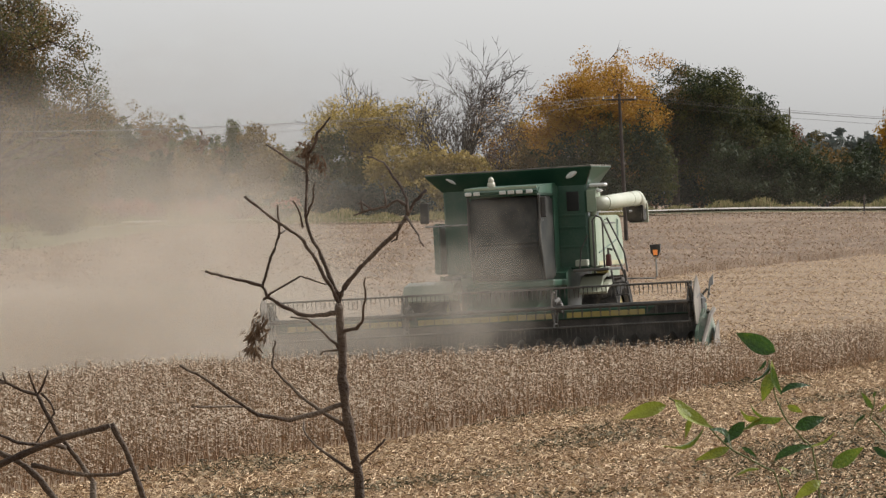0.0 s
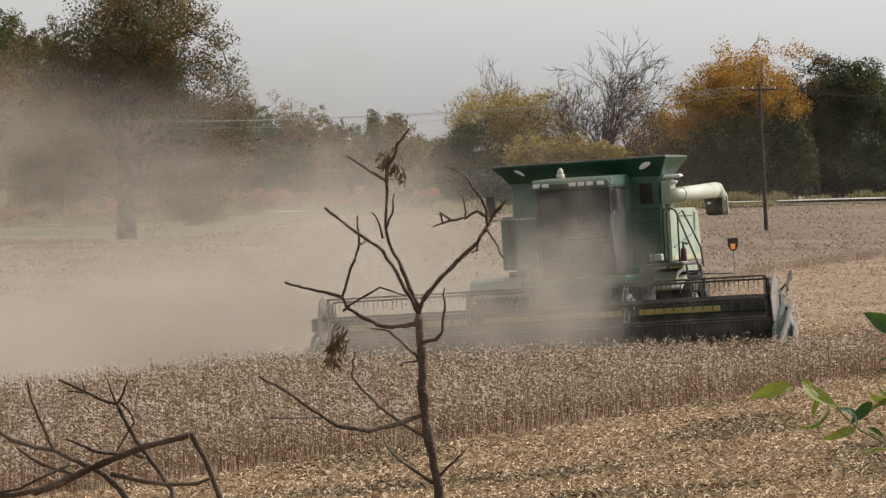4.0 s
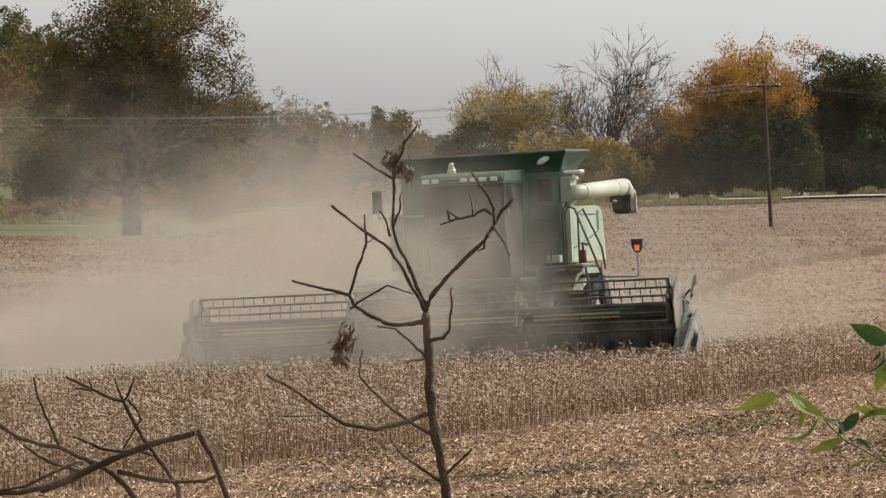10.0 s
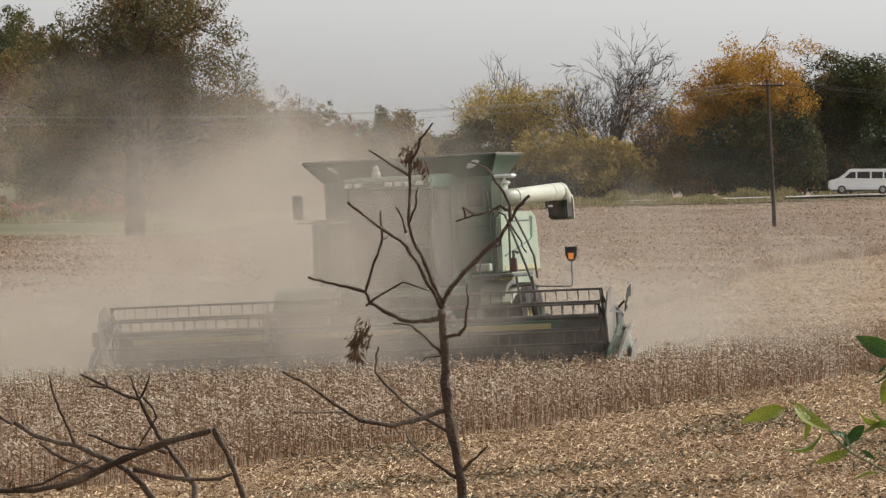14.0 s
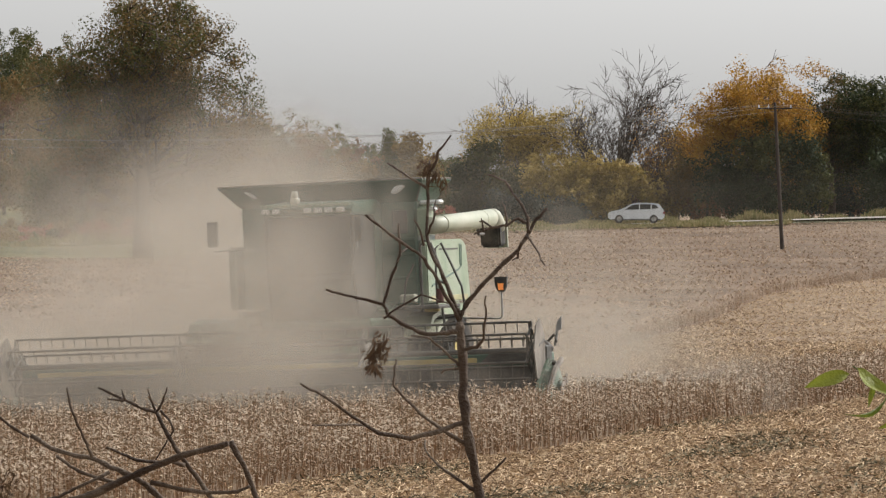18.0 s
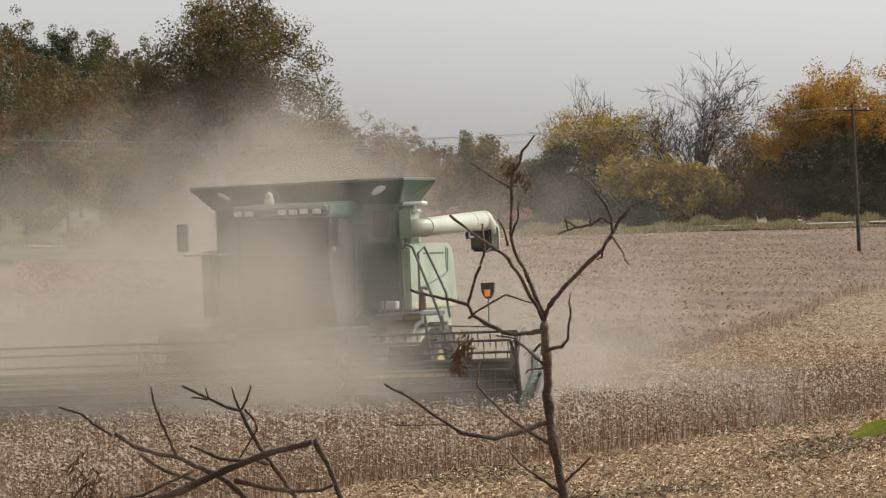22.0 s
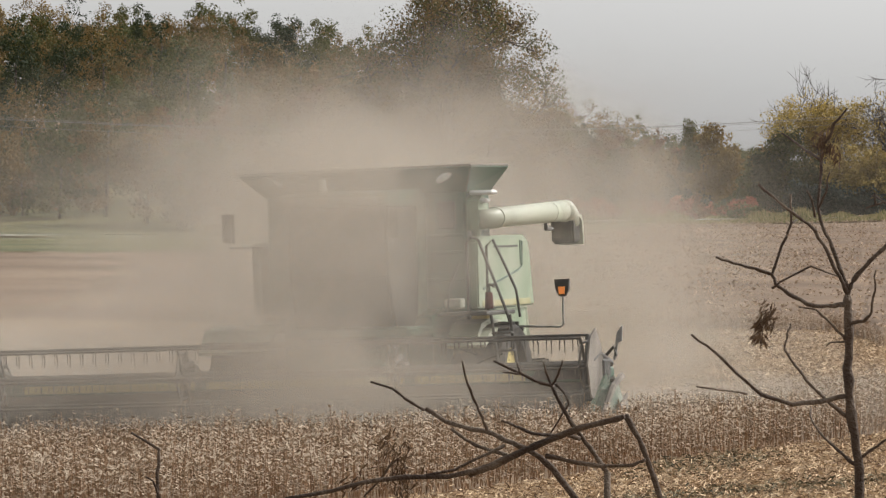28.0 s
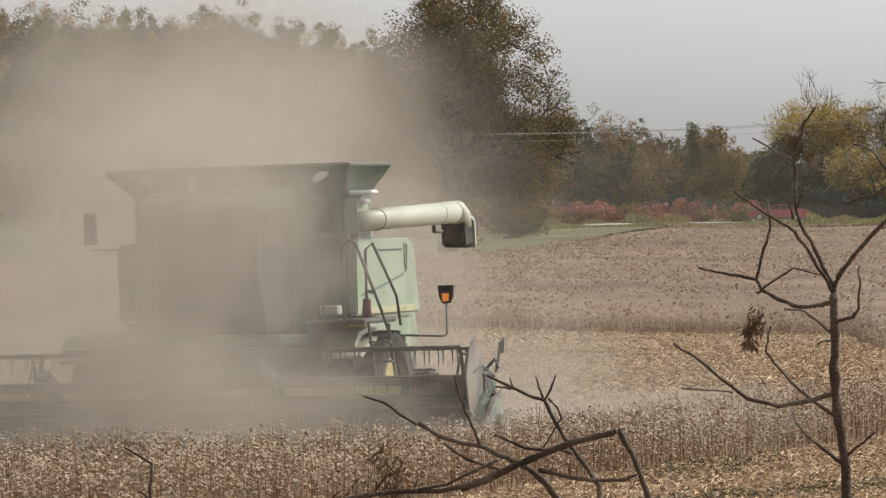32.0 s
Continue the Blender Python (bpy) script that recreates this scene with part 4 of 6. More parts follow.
def tree(mrad, far, height, blobs, leaves, label, clumps=260, per=34, size=0.13, spread=0.32, trunk=0.25, limbs=7, depth=2, seed=1, fork=0.3, name="tree", sink=0.0, group=""):
    """A tree with trunk, limbs and a crown in blobs given as (across, up, width, height) in metres."""
    x, y = bearing(mrad, far)
    rnd, r = random.Random(seed), np.random.default_rng(seed)
    t = thing(name, label, "tree" if height > 5 else "shrub", group)
    t.location = (x, y, gz(x, y) - sink)
    bl = [(a, 0.0, u, w / 2, max(w, 2.5) / 2 * 0.8, h / 2) for a, u, w, h in blobs]
    heap, tips = Heap(), []
    lean = rnd.uniform(-0.03, 0.03) * height
    heap.add(*ring_tube([(0, 0, -0.3), (lean * 0.3, 0, height * fork * 0.5), (lean, 0, height * fork), (lean * 1.2, 0, height * min(0.8, fork + 0.35))], [trunk * 1.25, trunk, trunk * 0.8, trunk * 0.3], 8))
    for i in range(limbs):
        b = bl[i % len(bl)]
        goal = Vector((b[0] + rnd.uniform(-0.7, 0.7) * b[3], rnd.uniform(-0.7, 0.7) * b[4], b[2] + rnd.uniform(-0.3, 0.6) * b[5]))
        base = Vector((lean, 0, height * fork * rnd.uniform(0.75, 1.5)))
        base.z = min(base.z, goal.z - 0.3)
        v = goal - base
        grow(heap, rnd, base, v.normalized(), v.length * 0.62, trunk * rnd.uniform(0.28, 0.45), depth, tips, 0.16, 3, 0.02)
    heap.done("trunk", [BARK], t)
    if leaves and clumps:
        mats = leaves if isinstance(leaves, (list, tuple)) else [leaves]
        for k, m in enumerate(mats):
            use = bl if len(mats) == 1 else bl[k::len(mats)]
            c = crown_points(r, use, clumps // len(mats))
            h = Heap()
            h.quads(leaf_quads(r, c, spread, per, size))
            h.quads(leaf_quads(r, crown_points(r, [(*q[:3], q[3] * 0.6, q[4] * 0.6, q[5] * 0.6) for q in use], clumps // len(mats)), spread * 0.9, 14, 0.13))
            h.done("crown", [m], t)
    return t


def m_(u):
    return (u - 784) / 13.0


def limbed_tree(mrad, far, height, left, right, leaves, label, seed, base=3.0, boughs=14, reach=5.0, depth=3, trunk=0.35, leaf=0.07, per=40, puffy=0.4, top_bare=99.0, keep=1.0, bend=0.1, lean=0.05, low=0.0, apart=(0.45, 0.95), thin=0.03, name="tree", leaf_from=1, masses=(), clumps=0, edge=0.8):
    """A tree grown bough by bough into a crown of the given width, with leaf clumps at its twigs and the sky between them."""
    x, y = bearing(mrad, far)
    rnd, r = random.Random(seed), np.random.default_rng(seed)
    t = thing(name, label, "tree")
    t.location = (x, y, gz(x, y))
    heap, ends = Heap(), []
    heap.add(*ring_tube([(0, 0, -0.3), (0.1, 0, base * 0.6), (0, 0, base), (0.1, 0, base + (height - base) * 0.45)], [trunk * 1.3, trunk, trunk * 0.85, trunk * 0.4], 9))
    for i in range(boughs):
        a, out = i * 2.4, 0.25 + 1.0 * ((i * 0.618) % 1)
        z0 = base * (0.8 + low * ((i * 0.37) % 1)) + (height - base) * 0.22 * (1 - min(1, out))
        grow(heap, rnd, (0, 0, z0), Vector((math.cos(a) * out, math.sin(a) * out, 0.9 - 0.35 * out)).normalized(), reach * rnd.uniform(0.85, 1.15), trunk * rnd.uniform(0.34, 0.48), depth, ends, bend, 3, lean, 0, thin, apart)
    pts = np.concatenate(heap.v)
    up = pts[pts[:, 2] > base]
    lo, hi = np.percentile(up[:, 0], edge), np.percentile(up[:, 0], 100 - edge)
    kz = (height - 0.3 - base) / (np.percentile(up[:, 2], 99.6) - base)

    def fit(v):
        """The crown drawn out to its width and height."""
        w = v.copy()
        g = np.clip((v[:, 2] - base * 0.8) / 1.5, 0, 1)
        sx = np.where(v[:, 0] < 0, left / lo, right / hi)
        w[:, 0] = v[:, 0] * (1 + (sx - 1) * g)
        w[:, 1] = v[:, 1] * (1 + ((right - left) / (hi - lo) - 1) * g)
        w[:, 2] = np.where(v[:, 2] > base, base + (v[:, 2] - base) * kz, v[:, 2])
        return w

    heap.v = [fit(v) for v in heap.v]
    heap.done("trunk", [BARK], t)
    c = fit(np.array([tuple(q) for q, d in ends if d <= leaf_from]))
    c = c[(r.uniform(0, 1, len(c)) < keep) & (c[:, 2] < top_bare + r.normal(0, 0.5, len(c)))]
    c = c[(c[:, 0] > left * 1.06) & (c[:, 0] < right * 1.06) & (c[:, 2] < height)]
    if clumps:
        c = np.concatenate([c, crown_points(r, [(a, 0.0, u, w / 2, max(w, 2.5) * 0.4, h / 2) for a, u, w, h in masses], clumps)])
        r.shuffle(c)
    mats = leaves if isinstance(leaves, (list, tuple)) else [leaves]
    for k, m in enumerate(mats):
        part_c = c[k::len(mats)]
        if len(part_c):
            h = Heap()
            h.quads(leaf_quads(r, part_c, (puffy, puffy, puffy * 0.75), per, leaf))
            h.done("crown", [m], t)
    return t


# the great oak by the field's edge: a dense crown of several masses with gaps
limbed_tree(m_(232), 430, 15.9, -5.4, 7.0, [OAK, OAK, OLIVE], "large brown-green oak at the edge of the field", 4, base=4.4, boughs=22, reach=4.6, depth=3, trunk=0.5, leaf=0.08, per=52, puffy=0.44, bend=0.14, low=0.35, apart=(0.5, 1.1), thin=0.045, clumps=330,
            masses=[(0.9, 13.2, 6.4, 4.2), (-2.4, 12.6, 4.4, 4.0), (3.9, 11.4, 5.0, 4.8), (5.4, 9.0, 3.6, 4.2), (-3.9, 10.2, 3.8, 4.6), (0.8, 9.6, 6.5, 4.6), (-0.8, 14.6, 3.4, 2.0), (2.6, 14.0, 3.0, 2.4), (-4.2, 7.4, 3.4, 3.6), (5.8, 7.2, 2.8, 3)])
tree(m_(222), 434, 8.6, [(-3.4, 5.6, 4.4, 4.4), (3.6, 5.4, 5.4, 4.0), (0, 6.4, 7.5, 4.0), (-4.6, 3.9, 4.4, 3.6), (4.6, 3.7, 4.6, 3)], [OAK, OLIVE], "lower dense brown-green oak behind the great one", clumps=420, per=60, size=0.075, spread=0.34, trunk=0.2, limbs=10, depth=2, seed=41, fork=0.28)
tree(m_(690), 650, 9.3, [(1.0, 7.2, 3.2, 3.4), (1.6, 4.6, 4.6, 4), (0.2, 3.0, 4.4, 3.2), (2.6, 5.4, 2.2, 3)], OCHRE, "slim ochre tree behind the road", clumps=150, size=0.15, trunk=0.15, seed=6, fork=0.2)
tree(m_(672), 652, 9.3, [(0, 8.0, 1.1, 2.2), (0.2, 6, 1.5, 3)], OLIVE, "narrow olive tree behind the road", clumps=50, size=0.13, trunk=0.1, limbs=3, seed=7, fork=0.4)
limbed_tree(m_(908), 640, 13.2, -4.6, 5.4, [YELLOW_LEAF, YELLOWGREEN], "yellow-leaved tree with a thin bare top", 8, base=2.4, boughs=14, reach=5.0, trunk=0.2, leaf=0.1, per=36, puffy=0.5, top_bare=10.2, bend=0.08, lean=0.1)
tree(m_(1000), 632, 7.0, [(-2.5, 4.4, 5, 4), (0.8, 4.7, 5.5, 4), (3.8, 4.2, 5, 3.6), (0, 2.4, 10, 3.4), (6, 3.2, 3.4, 3)], YELLOWGREEN, "broad yellow-green bush beside the road", clumps=330, size=0.16, trunk=0.12, limbs=8, seed=9, fork=0.15)
tree(m_(838), 636, 8.2, [(0, 6.4, 3.6, 3.4), (-1.4, 4.4, 4.0, 4), (1.4, 3.6, 4.6, 4.4), (-0.4, 2, 6, 3)], [OLIVE, DARKGREEN], "dark green broad bush beside the road", clumps=240, size=0.15, trunk=0.12, seed=10, fork=0.18)
tree(m_(890), 628, 3.6, [(-1, 1.7, 4, 3), (1.8, 1.6, 4, 2.8), (4.5, 1.4, 4, 2.6)], BLUEGREEN, "low dark green shrub at the verge", clumps=180, size=0.15, trunk=0.06, limbs=5, seed=11, fork=0.1, name="shrub")
tree(m_(642), 640, 3.2, [(0, 1.6, 4.2, 3), (0.6, 1.4, 5, 2.4)], BLUEGREEN, "round dark shrub at the verge", clumps=120, size=0.14, trunk=0.06, limbs=4, seed=12, fork=0.1, name="shrub")
# the bare tree: fine twigs only, a few rust leaves low on one side
limbed_tree(m_(1075), 640, 14.6, -5.9, 6.1, ORANGE, "leafless grey tree with fine spreading twigs", 17, base=2.6, boughs=19, reach=5.6, depth=4, edge=3.0, trunk=0.32, leaf=0.1, per=9, puffy=0.3, keep=0.0, bend=0.06, lean=0.04, apart=(0.35, 0.72), thin=0.026, name="bare_tree")
limbed_tree(m_(1142), 641, 11.2, -2.6, 3.6, [ORANGE, RUSSET], "thin half-bare tree with rust-orange leaves", 37, base=2.6, boughs=9, reach=4.2, trunk=0.16, leaf=0.09, per=12, puffy=0.36, keep=0.6, bend=0.09, lean=0.09, thin=0.028)
tree(m_(1120), 642, 7, [(-2, 3, 5, 5), (2, 3.4, 5, 5), (5, 2.6, 4, 4.6)], [RUSSET, OCHRE], "brownish thicket below the bare tree", clumps=200, size=0.14, trunk=0.1, seed=14, fork=0.15, depth=3)
tree(m_(1175), 646, 9.5, [(0, 7, 3, 4), (1.5, 4.6, 4, 5)], [OCHRE, RUSSET], "half-bare rust-leaved tree behind the road", clumps=90, per=24, size=0.13, trunk=0.14, seed=15, depth=3, limbs=9)
limbed_tree(m_(1312), 625, 13.8, -5.9, 6.0, ORANGE, "orange autumn tree behind the road", 16, base=4.6, boughs=20, reach=4.8, depth=3, trunk=0.34, leaf=0.1, per=40, puffy=0.46, bend=0.12, low=0.7, apart=(0.5, 1.0), clumps=300,
            masses=[(0.2, 11.2, 5.4, 4.2), (-2.6, 9.6, 4.6, 4.4), (2.8, 10.2, 5, 4.2), (-3.8, 7.6, 3.8, 3.6), (4.4, 8.2, 3.4, 3.6), (0.4, 8.6, 7, 3.6)])
tree(m_(1232), 634, 9.0, [(0, 6.6, 3.4, 4), (-1.4, 4, 4.6, 5), (1.8, 3.4, 5, 5)], [RUSSET, OAK], "brown-leaved thicket tree beside the orange one", clumps=200, per=40, size=0.11, trunk=0.12, seed=27, depth=3, limbs=8)
tree(m_(1322), 622, 9.4, [(-3.4, 4.6, 5, 5.4), (0.5, 6.0, 6, 5.4), (3.8, 5.6, 5, 6), (0, 2.2, 10, 3.6), (4.8, 3.4, 4, 4.6), (-1.4, 3.4, 6, 4.4)], [DARKGREEN, OLIVE, DARKGREEN], "dark green undergrowth below the orange tree", clumps=420, per=44, size=0.12, trunk=0.14, seed=17, fork=0.2)
limbed_tree(m_(1452), 633, 12.7, -4.4, 3.8, [DARKGREEN, OAK, OLIVE], "tall dark brown-green tree beside the orange one", 18, base=3.4, boughs=18, reach=4.6, trunk=0.3, leaf=0.1, per=40, puffy=0.42, bend=0.12, low=0.4, clumps=90, masses=[(-0.6, 10.4, 4.6, 3.4), (0.8, 8.6, 5.6, 4)])
limbed_tree(m_(1534), 630, 12.2, -3.6, 3.8, [DARKGREEN, OLIVE], "tall dark green tree behind the road", 28, base=3.0, boughs=15, reach=4.6, trunk=0.28, leaf=0.1, per=40, puffy=0.42, bend=0.12, low=0.4, clumps=90, masses=[(0.3, 9.8, 4.4, 3.4), (0.2, 8.0, 5.6, 4)])
tree(m_(1585), 634, 11.4, [(0, 8.6, 4.6, 4.4), (2, 6.6, 4, 4), (-1.8, 5.6, 4, 4)], [DARKGREEN, OLIVE], "tall dark tree with thin outer twigs", clumps=240, size=0.14, trunk=0.26, limbs=10, depth=3, seed=19)
tree(m_(1648), 636, 11.2, [(0.4, 6.2, 3, 3), (-1, 4.6, 4, 3)], RUSSET, "half-dead tree with bare upright branches", clumps=60, per=24, size=0.13, trunk=0.2, limbs=9, depth=3, seed=20, fork=0.45)
tree(m_(1610), 618, 6.6, [(-2.4, 3.4, 5.4, 5), (1.6, 3.6, 5.6, 5.2), (4.6, 2.8, 4.4, 4.4), (0, 1.8, 11, 3.4)], DARKGREEN, "large rounded dark bush by the road", clumps=380, size=0.15, trunk=0.12, seed=21, fork=0.15)
tree(m_(1500), 640, 8.4, [(-3.6, 4.4, 5, 6), (0, 4.6, 6, 6.4), (3.8, 4.2, 5, 6), (0, 2, 11, 3.6)], [DARKGREEN, BLUEGREEN], "dense dark thicket below the tall trees", clumps=420, per=40, size=0.13, trunk=0.12, seed=29, fork=0.2)
tree(m_(1740), 650, 5.2, [(-3, 2.4, 6, 4), (2, 2.2, 6, 4), (6, 2, 5, 3.4)], [OLIVE, DARKGREEN], "low green thicket behind the road", clumps=260, size=0.15, trunk=0.08, seed=22, fork=0.12)
tree(m_(1850), 640, 9.6, [(0, 6.6, 4, 5), (1, 4.2, 5, 4)], [ORANGE, OCHRE], "orange-brown tree beside the road", clumps=150, size=0.14, trunk=0.2, seed=23)
tree(m_(345), 520, 3.6, [(0, 1.8, 3.4, 3.2), (0.7, 1.5, 3.8, 2.6)], OLIVE, "rounded olive shrub by the oak", clumps=150, size=0.11, trunk=0.06, limbs=4, seed=24, fork=0.1, name="shrub")


def wood(name, label, spots, seed, per_tree=(80, 56), leaf=0.17):
    """A far wood as one mesh: many trees, each of one kind of foliage; spots: (mrad, far, height, width, kind)."""
    r = np.random.default_rng(seed)
    kinds = [OLIVE, OCHRE, RUSSET, DARKGREEN, YELLOWGREEN, BLUEGREEN, OAK, ORANGE, REDBUSH, RIDGE, BARK]
    h = Heap()
    for mrad, far, tall, wide, kind in spots:
        x, y = bearing(mrad, far)
        z = gz(x, y)
        h.add(*ring_tube([(x, y, z - 0.3), (x + r.normal(0, 0.2), y, z + tall * 0.75)], [tall * 0.018, tall * 0.006], 5), 10)
        bl = [(x + r.normal(0, wide * 0.2), y + r.normal(0, wide * 0.2), z + tall * g, wide * w / 2, wide * w / 2, tall * 0.2) for g, w in ((0.8, 0.6), (0.6, 0.95), (0.42, 1.0), (0.25, 0.9), (0.68, 0.7))]
        c = crown_points(r, bl, per_tree[0])
        h.quads(leaf_quads(r, c, wide * 0.05, per_tree[1], leaf * r.uniform(0.8, 1.2)), kind)
        h.quads(leaf_quads(r, crown_points(r, [(*q[:3], q[3] * 0.62, q[4] * 0.62, q[5] * 0.62) for q in bl], per_tree[0]), wide * 0.05, 10, leaf * 1.15), kind)
    return tagged(h.done(name, kinds), label, "woods", kind="stuff")


rw = np.random.default_rng(9)


def under_sky(mrad, far, tall, last):
    """A tree's height such that the woods' skyline falls evenly from the hill to the road."""
    x, y = bearing(mrad, far)
    top = 3.5 + far * float(np.interp(mrad, (-72, -59, -56, -49, -42, -26, -10, 2), (29.0, 26.3, 25.0, 23.6, 18.5, 14.4, 11.0, 9.6))) / 1000 - gz(x, y) + rw.uniform(-1.1, 0.5)
    return max(3.0, top if last else min(top, tall))


spots = []
for row, (far, lo, hi, tall) in enumerate(((655, -112, -36, 9), (690, -112, -32, 11), (740, -115, -40, 13), (800, -115, -46, 13), (860, -118, -52, 14), (920, -120, -58, 15))):
    m = lo
    while m < hi:
        kind = int(rw.choice([0, 0, 0, 1, 2, 3, 6, 6, 6], 1)[0])
        tt = under_sky(m, far, tall * rw.uniform(0.85, 1.25), far > 900)
        spots.append((m, far + rw.uniform(-14, 14), tt, tt * rw.uniform(0.5, 0.75), kind))
        m += rw.uniform(4.0, 7.0)
wood("wooded_hill", "wooded hillside in green, ochre and brown autumn leaf", spots, 51, per_tree=(90, 62), leaf=0.14)
spots = []
for far, lo, hi, tall in ((690, -42, 0, 7.4), (745, -42, 3, 9.2), (790, -44, 4, 10.0)):
    m = lo
    while m < hi:
        kind = int(rw.choice([0, 2, 6, 6, 3, 0], 1)[0])
        tt = under_sky(m, far, tall * rw.uniform(0.85, 1.2), far > 780)
        spots.append((m, far + rw.uniform(-12, 12), tt, tt * rw.uniform(0.5, 0.7), kind))
        m += rw.uniform(1.7, 3.0)
wood("far_woods", "russet and olive woods beyond the road", spots, 52, per_tree=(70, 50), leaf=0.11)
spots = [(m, 665 + rw.uniform(-8, 8), rw.uniform(3.5, 7), rw.uniform(4, 6), int(rw.choice([3, 0, 6, 2]))) for m in np.arange(2, 96, 2.6)]
wood("thicket", "dark undergrowth between the trees behind the road", spots, 53, per_tree=(70, 40), leaf=0.15)
spots = [(m, 618 + rw.uniform(-3, 6), rw.uniform(1.4, 2.6), rw.uniform(2.4, 4), int(rw.choice([8, 8, 2, 1, 0]))) for m in np.concatenate([np.arange(-62, -22, 1.7), np.arange(-22, 0, 1.5)])]
wood("shrub_row", "reddish autumn shrubs along the roadside", spots, 54, per_tree=(26, 18), leaf=0.13)
# the ridge's haze comes from its greyed foliage colour
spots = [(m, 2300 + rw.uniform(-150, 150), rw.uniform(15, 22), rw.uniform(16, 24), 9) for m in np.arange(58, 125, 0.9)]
wood("far_ridge", "wooded ridge in the distance with haze painted into its leaves", spots, 55, per_tree=(30, 14), leaf=1.1)
# tall rough grass along the road
rg = np.random.default_rng(61)
n = 26000
gm, gd = rg.uniform(-75, 95, n), 607 + rg.uniform(0, 1, n) ** 2 * 25
gx, gy = gm / 1000 * gd, gd
gh, ga = rg.uniform(0.3, 1.0, n) * (0.75 + 0.3 * np.sin(gm * 0.33) + 0.25 * np.sin(gm * 1.1 + 1)), rg.uniform(0, 6.28, n)
base = np.stack([gx, gy, ground_z(gx, gy)], 1)
w_ = np.stack([np.cos(ga), np.sin(ga), 0 * ga], 1) * 0.07
tp = base + np.stack([rg.normal(0, 0.2, n), rg.normal(0, 0.2, n), gh], 1)
gr = Heap()
gr.quads(np.stack([base - w_, base + w_, tp + w_ * 0.3, tp - w_ * 0.3], 1))
tagged(gr.done("roadside_grass", [BLADES]), "tall dry grass along the road", "grass", kind="stuff")

fg = np.random.default_rng(62)
n = 22000
gm = fg.uniform(-75, 46, n)
gd = np.array([road_far(m) for m in gm]) - 5.4 - fg.uniform(0, 1, n) ** 2 * 9
gx, gy = gm / 1000 * gd, gd
gh, ga = fg.uniform(0.12, 0.42, n) * (0.8 + 0.35 * np.sin(gm * 0.41 + 0.6)), fg.uniform(0, 6.28, n)
base = np.stack([gx, gy, ground_z(gx, gy) + 0.1], 1)
w_ = np.stack([np.cos(ga), np.sin(ga), 0 * ga], 1) * 0.06
tp = base + np.stack([fg.normal(0, 0.1, n), fg.normal(0, 0.1, n), gh], 1)
gr = Heap()
gr.quads(np.stack([base - w_, base + w_, tp + w_ * 0.3, tp - w_ * 0.3], 1))
tagged(gr.done("verge_grass", [BLADES]), "dry grass on the near edge of the road", "grass", kind="stuff")
n = 42000
tm = fg.uniform(-70, 92, n)
te0, te1 = (np.interp(tm, [e[0] for e in far_edge], [e[i] for e in far_edge]) for i in (1, 2))
td = te0 + (te1 - te0) * fg.uniform(0.0, 0.93, n) ** 0.8
tx, ty = tm / 1000 * td, td
tb = np.stack([tx, ty, ground_z(tx, ty) + 0.43], 1)
ta, tw = fg.uniform(0, 6.28, n), fg.uniform(0.02, 0.075, n)
ts_ = np.stack([np.cos(ta), np.sin(ta), 0 * ta], 1) * tw[:, None]
th = np.stack([fg.normal(0, 0.08, n), fg.normal(0, 0.08, n), fg.uniform(0.03, 0.12, n)], 1)
gr = Heap()
gr.quads(np.stack([tb - ts_ * 0.5, tb + ts_ * 0.5, tb + th + ts_, tb + th - ts_], 1))
tagged(gr.done("soybean_tops", [FAR_TOPS]), "uneven tops of the far ripe soybeans", "soybeans", kind="stuff")

# ---- utility line ----
POLES = [(m_(1366), 460, 9.6), (m_(1366) + 190, 450, 9.6), (-141.2, 340, 8.85 - gz(*bearing(-141.2, 340)))]
heads = []
for mrad, far, tall in POLES:
    x, y = bearing(mrad, far)
    z = gz(x, y)
    p = thing("utility_pole", "weathered wooden utility pole standing in the field", "utility pole", "utility line")
    p.location = (x, y, z)
    bm = bmesh.new()
    pipe(bm, [(0, 0, -0.5), (-0.25, 0, tall * 0.5), (-0.5, 0, tall)], [0.135, 0.115, 0.09], 10)
    part("post", bm, POLEWOOD, p)
    bm = bmesh.new()
    box(bm, -1.6, 0.6, -0.05, 0.05, tall - 0.42, tall - 0.32, 0.01)
    part("crossarm", bm, POLEWOOD, p)
    for k in (-1.5, -0.9, 0.5):
        bm = bmesh.new()
        pipe(bm, [(k, 0, tall - 0.32), (k, 0, tall - 0.14)], [0.05, 0.03], 8)
        part("insulator", bm, WHITE, p, "small pale insulator")
    heads.append([Vector((x + k, y, z + tall - 0.15)) for k in (-1.5, -0.9, 0.5)] + [Vector((x - 0.45, y, z + tall - 0.55))])
for a, b, sag in ((1, 0, 2.2), (0, 2, 1.89)):
    for k in range(4):
        pts = [heads[a][k].lerp(heads[b][k], s / 16) - Vector((0, 0, sag * 4 * (s / 16) * (1 - s / 16))) for s in range(17)]
        v, f = ring_tube(pts, [0.009] * 17, 4)
        tagged(mesh_object("power_line", v, f, BLACK), "dark overhead power line between poles", "power line", "power lines")
px_, py_ = bearing(m_(1787), 575)
bm = bmesh.new()
pipe(bm, [(0, 0, -0.3), (0.02, 0, 1.75)], 0.07, 8)
post_ = thing("roadside_post", "short dark roadside post", "post")
post_.location = (px_, py_, gz(px_, py_))
part("post", bm, POLEWOOD, post_)


